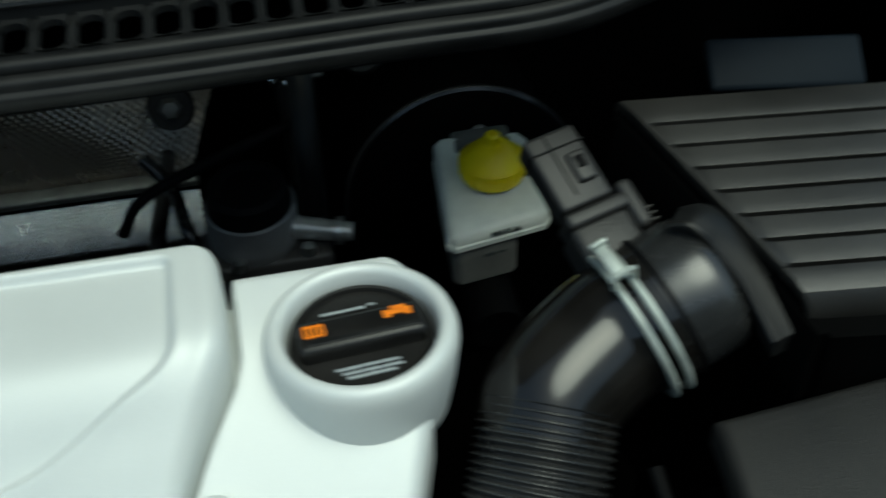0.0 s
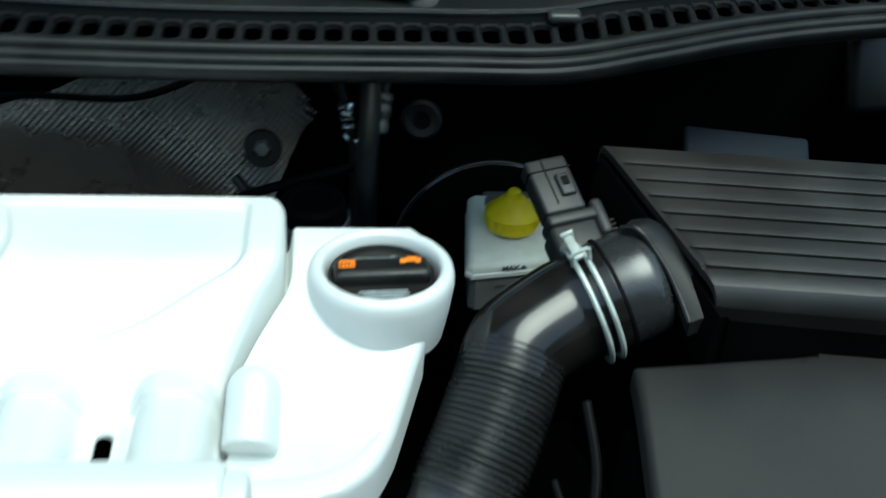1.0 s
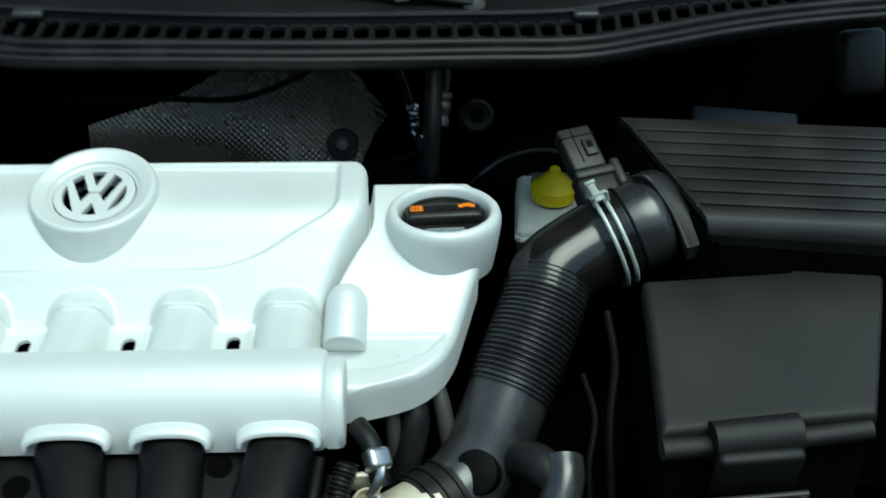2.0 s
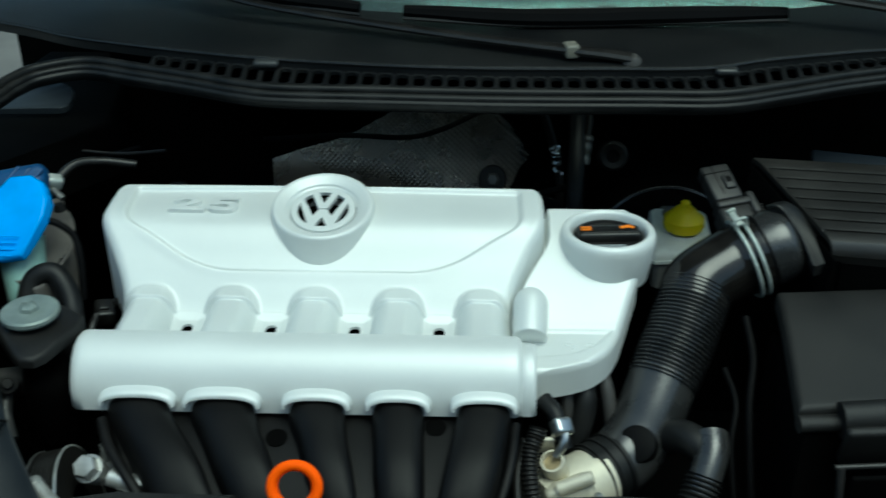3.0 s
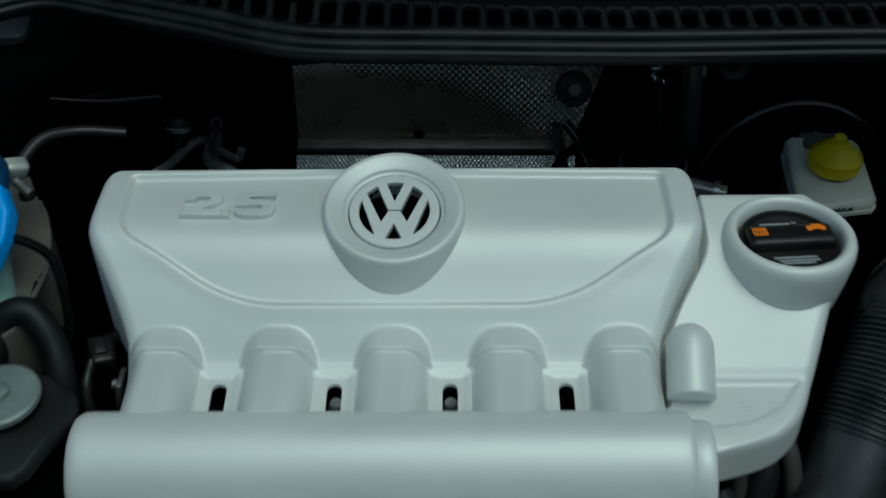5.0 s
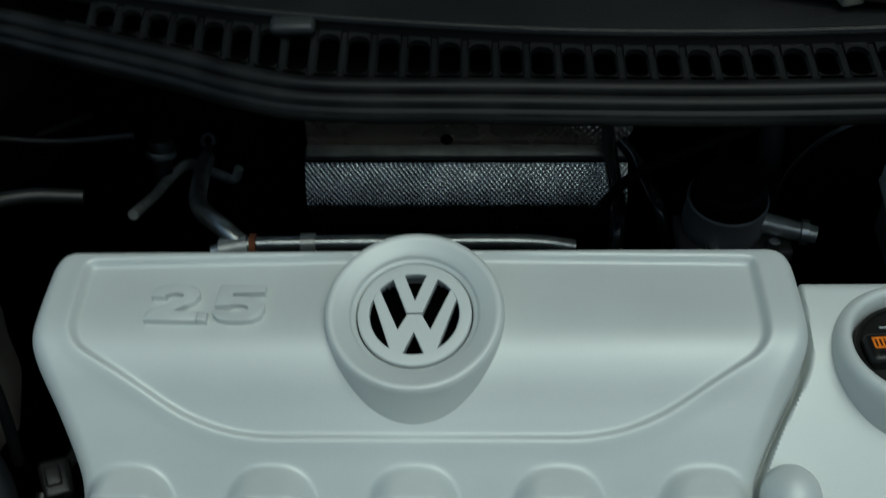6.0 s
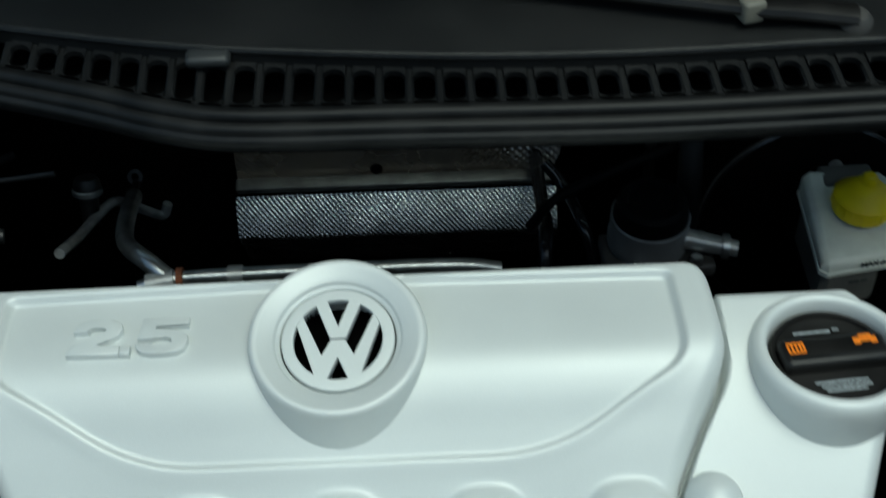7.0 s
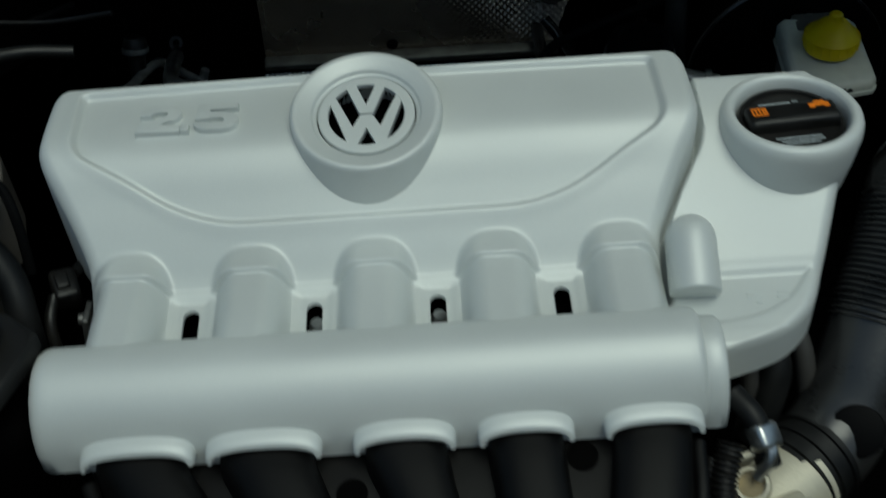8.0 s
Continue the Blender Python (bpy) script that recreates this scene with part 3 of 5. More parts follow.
for a, b in zip(rings, rings[1:]):
    for k in range(len(BAR)):
        bm.faces.new((a[k], a[(k + 1) % len(BAR)], b[(k + 1) % len(BAR)], b[k]))
bm.faces.new(rings[0])
bm.faces.new(rings[-1])
part("front_bar", bm, SILVER, cover, sharp=60)
# end cap of the bar
bm = bmesh.new()
rings = []
for x, s in ((0.214, 0.86), (0.2165, 0.90), (0.224, 0.90), (0.228, 0.885), (0.2295, 0.85), (0.2298, 0.6)):
    rings.append([bm.verts.new((x, -0.074 + (y + 0.072) * s, 0.888 + (z - 0.890) * s)) for y, z in BAR])
for a, b in zip(rings, rings[1:]):
    for k in range(len(BAR)):
        bm.faces.new((a[k], a[(k + 1) % len(BAR)], b[(k + 1) % len(BAR)], b[k]))
bm.faces.new(rings[0])
bm.faces.new(rings[-1])
part("bar_end_cap", bm, SILVER, cover, sharp=50)

# arched lips where the intake runners leave the bar
ARCHES = [(-0.1565, 0.0365), (-0.074, 0.037), (0.0175, 0.0325), (0.0965, 0.0305), (0.1795, 0.0315)]


def arch_line(c, w, y, low, high, n=28):
    out = []
    for k in range(n + 1):
        a = math.pi * k / n
        cx, sx = math.cos(a), math.sin(a)
        out.append(Vector((c - math.copysign(abs(cx) ** 0.82, cx) * w, y - 0.003 * (1 - sx), low + (high - low) * sx ** 0.66)))
    return out


for c, w in ARCHES:
    bm = bmesh.new()
    loops = []
    for y, dw, dz in ((-0.100, 0.001, 0.004), (-0.113, 0.0012, 0.002), (-0.1185, 0.0008, 0.0006), (-0.1205, -0.0005, -0.0015), (-0.1205, -0.003, -0.004), (-0.117, -0.0045, -0.0055), (-0.104, -0.005, -0.006)):
        loops.append([bm.verts.new(p) for p in arch_line(c, w + dw, y, 0.8825, 0.8955 + dz)])
    for a, b in zip(loops, loops[1:]):
        for k in range(len(a) - 1):
            bm.faces.new((a[k], a[k + 1], b[k + 1], b[k]))
    part("runner_lip", bm, SILVER, cover, sharp=60)

# round emblem boss, leaning to the front
LEAN_BACK = radians(13.8)
EMB = Matrix.Translation((0, 0.110, 0.9855)) @ Matrix.Rotation(LEAN_BACK, 4, "X")
bm = bmesh.new()
rings = []
FOOT = Matrix.Translation((0, 0.1005, 0.915))
for r, h, k in [(0.0366, -0.0125, 0), (0.0370, -0.0090, 0), (0.0376, -0.0080, 0), (0.0394, -0.0078, 0), (0.0400, -0.0072, 0), (0.0406, -0.0056, 0), (0.0416, -0.0048, 0), (0.0455, -0.0034, 0), (0.0500, -0.0012, 0), (0.0530, 0.0000, 0), (0.0550, -0.0010, 0), (0.0562, -0.0035, 0), (0.0566, -0.0065, 0)] + [(0.0566 - 0.0095 * q, -0.0065, q) for q in (0.15, 0.3, 0.45, 0.6, 0.75, 0.9, 1.0)]:
    ring = []
    for j in range(96):
        c, s = r * math.cos(2 * math.pi * j / 96), r * math.sin(2 * math.pi * j / 96)
        ring.append(bm.verts.new((EMB @ Vector((c, s, h))).lerp(FOOT @ Vector((c, s, 0)), k)))
    rings.append(ring)
for a, b in zip(rings, rings[1:]):
    for j in range(96):
        bm.faces.new((a[j], a[(j + 1) % 96], b[(j + 1) % 96], b[j]))
part("emblem_boss", bm, SILVER, cover, sharp=60)
# closed well in place of an opening, its darkness painted in
part("emblem_well", lathe([(0.0372, -0.0120), (0.0365, -0.0300), (0.0, -0.0300)], 64, EMB), VOID, cover, "near-black well standing for the open depth behind the emblem")
part("emblem_ring", lathe([(0.0282, -0.0110), (0.0282, -0.0070), (0.0286, -0.0066), (0.0330, -0.0066), (0.0352, -0.0068), (0.0359, -0.0076), (0.0360, -0.0110), (0.0282, -0.0110)], 64, EMB), SILVER, cover)


def emblem_plate(outline):
    """A flat plate of the emblem with its edges, its ends tucked under the ring."""
    bm = bmesh.new()
    hi = [bm.verts.new(EMB @ Vector((x, y, -0.0067))) for x, y in outline]
    lo = [bm.verts.new(EMB @ Vector((x, y, -0.0115))) for x, y in outline]
    bm.faces.new(hi)
    for k in range(len(outline)):
        j = (k + 1) % len(outline)
        bm.faces.new((hi[k], lo[k], lo[j], hi[j]))
    bm.normal_update()
    bmesh.ops.triangulate(bm, faces=[f for f in bm.faces if len(f.verts) > 4])
    return bm


half = [(-0.0045, -0.0007), (-0.0102, -0.0115), (-0.0228, 0.0175), (-0.0262, 0.0100), (-0.0138, -0.0272), (-0.0076, -0.0300)]
part("emblem_plate", emblem_plate([(0, -0.0127)] + [(-x, y) for x, y in half[::-1]] + half), SILVER, cover, sharp=20)
half = [(-0.0050, 0.0006), (-0.0145, 0.0255), (-0.0075, 0.0285)]
part("emblem_plate", emblem_plate([(0, 0.0088)] + [(-x, y) for x, y in half[::-1]] + half), SILVER, cover, sharp=20)

# raised numerals on the panel
tilt = math.degrees(math.atan((shell_height(-0.1325, 0.136) - shell_height(-0.1325, 0.107)) / 0.029))
NUM = pose(-0.1325, 0.1215, shell_height(-0.1325, 0.1215), tilt, 0, -1.0)
TWO = [(0, 0), (1.35, 0), (1.35, 0.24), (0.60, 0.24), (1.02, 0.40), (1.24, 0.53), (1.33, 0.70), (1.27, 0.87), (1.08, 0.97), (0.85, 1.0), (0.48, 1.0), (0.22, 0.95), (0.08, 0.83), (0.05, 0.65), (0.42, 0.65), (0.46, 0.74), (0.57, 0.78), (0.78, 0.78), (0.91, 0.75), (0.94, 0.68), (0.88, 0.60), (0.68, 0.50), (0.25, 0.35), (0.06, 0.25), (0, 0.12)]
FIVE = [(0.10, 1.0), (1.30, 1.0), (1.30, 0.78), (0.45, 0.78), (0.43, 0.66), (0.95, 0.66), (1.18, 0.61), (1.33, 0.49), (1.36, 0.33), (1.28, 0.14), (1.08, 0.03), (0.80, 0), (0.42, 0), (0.18, 0.05), (0.04, 0.16), (0, 0.30), (0.38, 0.30), (0.44, 0.23), (0.58, 0.20), (0.78, 0.20), (0.93, 0.24), (0.97, 0.33), (0.93, 0.42), (0.78, 0.46), (0.55, 0.46), (0.43, 0.41), (0.04, 0.41)]
POINT = [(0, 0), (0.26, 0), (0.26, 0.24), (0, 0.24)]
for figure, dx in ((TWO, -0.0385), (POINT, -0.0050), (FIVE, 0.0040)):
    bm = prism([(0.0245 * x + dx, 0.0290 * y - 0.0145) for x, y in figure][::-1], -0.003, 0.0048, 0.0006, 2)
    bmesh.ops.transform(bm, matrix=NUM, verts=bm.verts)
    part("numeral", bm, SILVER, cover, "raised figure of the engine size 2.5", sharp=40)

# ---- oil filler side of the cover ----
SIDE = [(-0.10, 0.868), (-0.060, 0.8855), (-0.050, 0.8880), (-0.040, 0.8900), (-0.030, 0.8915), (0.004, 0.8945), (0.0085, 0.8965), (0.014, 0.9010), (0.055, 0.9290), (0.085, 0.9465), (0.110, 0.9570), (0.150, 0.9655)]
SIDE_R = [(-0.0590, 0.226), (-0.0575, 0.238), (-0.0545, 0.252), (-0.0495, 0.270), (-0.0440, 0.284), (-0.0375, 0.294), (-0.0300, 0.302), (-0.0210, 0.309), (-0.008, 0.3155), (0.008, 0.322), (0.02, 0.327), (0.055, 0.3405), (0.08, 0.3500), (0.10, 0.352), (0.125, 0.351), (0.140, 0.346), (0.1485, 0.338), (0.152, 0.328)]


PLATE = [(0.19, 0.0075), (0.19, -0.040), (0.2336, -0.0380), (0.2500, -0.0370), (0.2652, -0.0340), (0.2785, -0.0290), (0.2893, -0.0225), (0.2980, -0.0150), (0.3047, -0.0065), (0.3105, 0.0020), (0.3140, 0.0075)]


def side_place(u, y):
    r = ease(SIDE_R, y)
    x = 0.196 + (r - 0.196) * u
    z = ease(SIDE, y)
    e = min(r - x, (0.152 - y) * 1.2, (y + 0.059) * 1.4)
    if e < 0.009:
        k = 1 - max(0.0, e) / 0.009
        z -= 0.009 * (1 - math.sqrt(max(0.0, 1 - k * k)))
    # sunk plate with the raised marks, leaving a rim along the edge
    if y < 0.012:
        z -= 0.0030 * smooth(0.0, 0.004, inside(PLATE, x, y))
    # sunk seam beside the ribbed shell
    if y > -0.02:
        z -= 0.022 * (1 - smooth(0.001, 0.0065, x - ease(EDGE, y))) * smooth(-0.02, 0.0, y)
    return (x, y, z)


us = [0.0] + span(0.02, 0.40, 0.008) + span(0.412, 0.90, 0.014) + span(0.91, 0.99, 0.010) + [0.994, 0.9975, 1.0]
side = sheet(us, sorted(set([-0.059 + 0.017 * (k / 16) ** 2 for k in range(17)] + span(-0.042, 0.0, 0.0020) + span(0.0, 0.02, 0.0015) + span(0.02, 0.148, 0.0025) + [0.1495, 0.151, 0.152])), side_place, lambda u, y: math.hypot(side_place(u, y)[0] - 0.3125, y - 0.0985) < 0.046)
part("side_shell", hem(side, lambda co: co.z - (0.026 if math.hypot(co.x - 0.3125, co.y - 0.0985) > 0.050 else 0.002)), SILVER, cover, sharp=55)
bulge = bmesh.new()
back, fore = Vector((0.2270, 0.0200, 0.9150)), Vector((0.2255, -0.0150, 0.8965))
CAPSULE = [(1.57, 0), (1.45, 0), (1.25, 0), (1.0, 0), (0.75, 0), (0.5, 0), (0.25, 0), (0, 0), (0, 0.25), (0, 0.5), (0, 0.75), (0, 0.94), (0.18, 0.98), (0.40, 1.0)]
bend = [back.lerp(fore, k) + (Vector((0, 0.0185, 0.007)) * math.sin(a) if k == 0 else Vector()) for a, k in CAPSULE]
sweep(bulge, bend, lambda u: 0.0182 * math.cos(CAPSULE[round(u * 13)][0]) + 0.0001, 32, True, 1.1)
part("capsule_bulge", bulge, SILVER, cover, sharp=60)
for cx, w in ((0.268, 0.012), (0.291, 0.016)):
    for k in range(3):
        part("raised_print", rbox((w * (0.5, 0.9, 0.3)[k], 0.0014, 0.0012), pose(cx + 0.002 * (k - 1), -0.012 - 0.004 * k, ease(SIDE, -0.012 - 0.004 * k) - 0.0026, 4), 0.0003, 1), SILVER, cover)

OIL = (0.3125, 0.0985, 0.9665)
part("filler_ring", lathe([(0.0400, -0.030), (0.0402, -0.010), (0.0411, -0.0035), (0.0428, -0.0008), (0.0452, 0.0002), (0.0480, -0.0006), (0.0503, -0.003), (0.0516, -0.007), (0.0519, -0.013), (0.0492, -0.034), (0.0455, -0.055)], 96, pose(*OIL, -1.0)), SILVER, cover, sharp=60)

oil_cap = thing("oil_cap", (OIL[0], OIL[1], OIL[2] - 0.03), "black ribbed oil filler cap with orange pictograms", "oil cap")
CAP = pose(OIL[0], OIL[1], OIL[2] - 0.0105, -1.0, 0, 4)
part("cap_disc", lathe([(0, 0), (0.034, 0), (0.0370, -0.0005), (0.0384, -0.0025), (0.0388, -0.02)], 64, CAP), BLACK, oil_cap)
part("grip", rbox((0.068, 0.023, 0.013), CAP @ pose(0, -0.001, 0.0035), 0.004, 3), BLACK, oil_cap)
part("finger_groove", rbox((0.060, 0.0035, 0.0012), CAP @ pose(0.001, -0.0075, 0.0100), 0.0005, 1), RUBBER, oil_cap)
part("grip_rim", lathe([(0.0345, 0.0), (0.0352, 0.0022), (0.0375, 0.0022), (0.0382, -0.001)], 64, CAP), BLACK, oil_cap)


def print_bars(owner, m, bars, mat, name="print"):
    for x, y, w, h in bars:
        part(name, rbox((w, h, 0.0006), m @ pose(x, y, 0.0), 0.0, 1), mat, owner)


print_bars(oil_cap, CAP @ pose(0, 0, 0.0103), [(x - 0.0010, y, w, h) for x, y, w, h in [(-0.0235, 0.0045, 0.0105, 0.0014), (-0.0235, -0.0030, 0.0105, 0.0014), (-0.0285, 0.0008, 0.0014, 0.0075), (-0.0185, 0.0008, 0.0014, 0.0075), (-0.0258, 0.0008, 0.0014, 0.0060), (-0.0232, 0.0008, 0.0014, 0.0060), (-0.0206, 0.0008, 0.0014, 0.0060)]], PRINT_ORANGE, "oil_pictogram")
print_bars(oil_cap, CAP @ pose(0, 0, 0.0103), [(0.0205, 0.0030, 0.015, 0.0036), (0.0215, 0.0058, 0.008, 0.0026), (0.0150, 0.0006, 0.004, 0.0022), (0.0260, 0.0006, 0.004, 0.0022)], PRINT_ORANGE, "car_pictogram")
print_bars(oil_cap, CAP @ pose(0, 0, 0.0010), [(-0.006, 0.0205, 0.024, 0.0018), (0.010, 0.0215, 0.004, 0.0018), (-0.001, -0.0215, 0.034, 0.0018), (0.001, -0.0250, 0.032, 0.0018), (0.0, -0.0282, 0.026, 0.0018)], PRINT_GREY, "fine_print")


# ---- intake manifold in front of the cover ----
manifold = thing("intake_manifold", (0.02, -0.16, 0.70), "matt black plastic intake manifold with five runners", "intake manifold")
# each runner's middle line and half width, half way down and at the foot
RUN = [(-0.114, 0.0310, -0.092, 0.0300), (-0.044, 0.0285, -0.0255, 0.0240), (0.036, 0.0225, 0.0485, 0.0180), (0.101, 0.0235, 0.1045, 0.0210), (0.1695, 0.0265, 0.160, 0.0240)]
ENDS = [e for m, hm, e, he in RUN]


def runner(c, w, m, hm, e, he):
    """One broad runner: a flat-topped arch swept down from the cover's lip, narrowing to its foot."""
    bm = bmesh.new()
    d = e - m
    stations = [(c, -0.095, 0.889, w - 0.0055), (c, -0.112, 0.8888, w - 0.0055), (c + (m - c) * 0.12, -0.122, 0.8875, w - 0.0055), (c + (m - c) * 0.42, -0.140, 0.8840, hm * 0.6 + (w - 0.0055) * 0.4), (m, -0.174, 0.8745, hm), (m + d * 0.55, -0.194, 0.8650, hm * 0.5 + he * 0.5), (e, -0.212, 0.852, he), (e + d * 0.3, -0.232, 0.829, he), (e + d * 0.5, -0.248, 0.795, he), (e + d * 0.6, -0.258, 0.70, he)]
    rings = []
    for p in spline([(x, y, z) for x, y, z, h in stations], 4):
        h = ease([(-y, q) for x, y, z, q in stations], -p.y)
        drop = 0.022
        ring = [(p.x - h - 0.003, p.y, p.z - drop - 0.045)]
        for k in range(25):
            a = math.pi * k / 24
            cx, sx = math.cos(a), math.sin(a)
            ring.append((p.x - math.copysign(abs(cx) ** 0.80, cx) * h, p.y - 0.004 * (1 - sx), p.z - drop * (1 - sx ** 0.72)))
        ring.append((p.x + h + 0.003, p.y, p.z - drop - 0.045))
        rings.append([bm.verts.new(v) for v in ring])
    for r0, r1 in zip(rings, rings[1:]):
        for k in range(len(r0) - 1):
            bm.faces.new((r0[k], r0[k + 1], r1[k + 1], r1[k]))
    return bm


for (c, w), run in zip(ARCHES, RUN):
    part("runner", runner(c, w, *run), MANIFOLD, manifold, sharp=60)
for k in range(4):
    c0, c1 = ARCHES[k][0], ARCHES[k + 1][0]
    e0, e1 = ENDS[k], ENDS[k + 1]
    bm = sheet(span(0, 1, 0.25), span(0, 1, 0.1), lambda u, v: (c0 + (c1 - c0) * u + ((e0 - c0) * (1 - u) + (e1 - c1) * u) * v, -0.10 - 0.13 * v, 0.8655 - 0.050 * v ** 1.7))
    part("web", hem(bm, 0.006), MANIFOLD, manifold)
bm = sheet(span(0, 1, 0.25), span(0, 1, 0.1), lambda u, v: (-0.199 + 0.03 * u + 0.075 * v, -0.10 - 0.12 * v, 0.862 - 0.056 * v ** 1.7 - 0.006 * u))
part("web", hem(bm, 0.010), MANIFOLD, manifold)
for x, y, z in ((-0.019, -0.137, 0.8590), (0.133, -0.1215, 0.8625)):
    # no hole is cut: a near-black disc paints its dark depth
    part("bolt_hole_disc", lathe([(0.0105, -0.002), (0.0105, 0.0012), (0.0, 0.0012)], 28, pose(x, y, z, 12)), VOID, manifold, "black disc standing for a deep bolt hole")

part("flange", tube([(-0.192, -0.122, 0.866), (-0.176, -0.155, 0.860), (-0.147, -0.190, 0.846), (-0.122, -0.215, 0.824)], 0.0055, 12, flat=0.7), MANIFOLD, manifold)
part("flange", tube([(0.2095, -0.118, 0.866), (0.2065, -0.150, 0.858), (0.200, -0.180, 0.845), (0.190, -0.205, 0.826)], 0.0050, 12, flat=0.7), MANIFOLD, manifold)
dipstick = thing("dipstick", (0.015, -0.235, 0.70), "bright orange dipstick loop in front of the manifold", "dipstick")
DIP = Matrix.Translation((0.0145, -0.232, 0.882)) @ Matrix.Rotation(radians(62), 4, "X")
ring = [DIP @ Vector((0.0200 * math.cos(a), 0.0190 * math.sin(a), 0)) for a in [2 * math.pi * (k / 40 - 0.25) for k in range(41)]]
part("loop", sweep(bmesh.new(), ring, 0.0062, 14, caps=False, flat=0.8), ORANGE, dipstick)
part("neck", rbox((0.026, 0.012, 0.03), pose(0.0150, -0.244, 0.852, -20), 0.004), ORANGE, dipstick)
part("tube", tube([(0.015, -0.247, 0.845), (0.016, -0.255, 0.78), (0.02, -0.26, 0.70)], 0.006, 12), MATT, dipstick)

for name, outline, z in (("panel", [(-0.215, -0.258), (-0.190, -0.248), (-0.140, -0.2395), (-0.036, -0.2375), (-0.033, -0.272), (0.035, -0.275), (0.035, -0.36), (-0.24, -0.36)], 0.879), ("panel", [(0.051, -0.236), (0.30, -0.224), (0.62, -0.235), (0.62, -0.36), (0.045, -0.36), (0.045, -0.28)], 0.872)):
    loose("front_cover", prism(outline, 0.80, z, 0.005, 3), BATTERY, "dark plastic cover along the front of the bay", "trim panel", group="front covers")


# ---- intake hose from the air box to the throttle body ----
COLLAR, OUT = Vector((0.466, 0.096, 0.934)), Vector((0.91, 0.19, 0.35)).normalized()
FLANGE = COLLAR + OUT * 0.062
hose = thing("intake_hose", (0.40, 0.03, 0.75), "black plastic air intake hose with a ribbed sleeve", "intake hose")
bend = spline([COLLAR + OUT * 0.014, COLLAR, COLLAR - OUT * 0.022, (0.4115, 0.071, 0.914), (0.402, 0.054, 0.900)], 10)
part("elbow", sweep(bmesh.new(), bend, lambda u: 0.0415 - 0.004 * u, 40), HOSE, hose)
sleeve_line = spline([(0.4080, 0.066, 0.911), (0.389, 0.027, 0.878), (0.3665, -0.012, 0.843)], 190)
part("ribbed_sleeve", sweep(bmesh.new(), sleeve_line, lambda u: 0.0352 + 0.0036 * abs(math.cos(math.pi * 24 * u)) ** 1.6, 40), PIPE, hose, "tightly ribbed black sleeve", sharp=80)
lower = spline([(0.371, -0.004, 0.850), (0.356, -0.030, 0.824), (0.342, -0.050, 0.802), (0.324, -0.068, 0.788), (0.300, -0.088, 0.782)], 10)
part("lower_pipe", sweep(bmesh.new(), lower, lambda u: 0.0365 - 0.002 * u, 36), PIPE, hose)
part("cuff", tube([(0.316, -0.076, 0.785), (0.302, -0.086, 0.783), (0.288, -0.096, 0.781)], 0.0350, 36, 4), RUBBER, hose)
for k in range(3):
    p = Vector((0.311, -0.0797, 0.784)).lerp(Vector((0.291, -0.094, 0.7815)), k / 2)
    part("cuff_ring", lathe([(0.034, -0.002), (0.0372, -0.001), (0.0372, 0.001), (0.034, 0.002)], 40, axis(p, (-0.79, -0.6, -0.07))), RUBBER, hose)
part("port_cap", lathe([(0, 0.0035), (0.0165, 0.0035), (0.0190, 0.002), (0.0200, -0.012)], 28, axis((0.334, -0.083, 0.817), (-0.35, -0.7, 0.75))), MATT, hose, "flat dull black port")
part("side_port", tube([(0.362, -0.05, 0.80), (0.378, -0.075, 0.822), (0.390, -0.092, 0.828), (0.402, -0.104, 0.822)], lambda u: 0.0180 - 0.002 * u, 22), RUBBER, hose)
part("side_hose", tube([(0.405, -0.090, 0.837), (0.404, -0.108, 0.827), (0.392, -0.132, 0.803), (0.372, -0.165, 0.76)], 0.0165, 20), PIPE, hose)
part("side_ribs", sweep(bmesh.new(), spline([(0.396, -0.124, 0.811), (0.378, -0.156, 0.772), (0.356, -0.19, 0.71)], 50), lambda u: 0.0180 + 0.0014 * math.cos(2 * math.pi * 20 * u), 24), RUBBER, hose, sharp=80)

clamp = thing("hose_clamp", COLLAR, "pale metal spring clamp round the intake hose", "hose clamp")
CL = axis(COLLAR, OUT)
for dz in (-0.0045, 0.0045):
    ring = [CL @ Vector((0.0438 * math.cos(a), 0.0438 * math.sin(a), dz)) for a in [2 * math.pi * k / 72 for k in range(73)]]
    part("band", sweep(bmesh.new(), ring, 0.0026, 8, caps=False, flat=0.8), CLAMP, clamp)
top_way = CL.inverted().to_3x3() @ Vector((-0.12, -0.17, 1))
ang = math.atan2(top_way.y, top_way.x)
EAR = CL @ Matrix.Rotation(ang, 4, "Z")
loop = [EAR @ Vector(p) for p in ((0.0445, -0.001, -0.0065), (0.0575, 0.002, -0.0065), (0.0590, 0.002, -0.005), (0.0590, 0.002, 0.005), (0.0575, 0.002, 0.0065), (0.0445, -0.001, 0.0065))]
part("ear", sweep(bmesh.new(), loop, 0.0017, 8), CLAMP, clamp, "raised wire loop of the clamp")
part("tongue", rbox((0.003, 0.022, 0.007), EAR @ pose(0.0465, -0.014, 0.0, 0, 0, 4), 0.001), CLAMP, clamp)
part("hook", rbox((0.008, 0.003, 0.010), EAR @ pose(0.0480, -0.026, 0.0), 0.001), CLAMP, clamp)

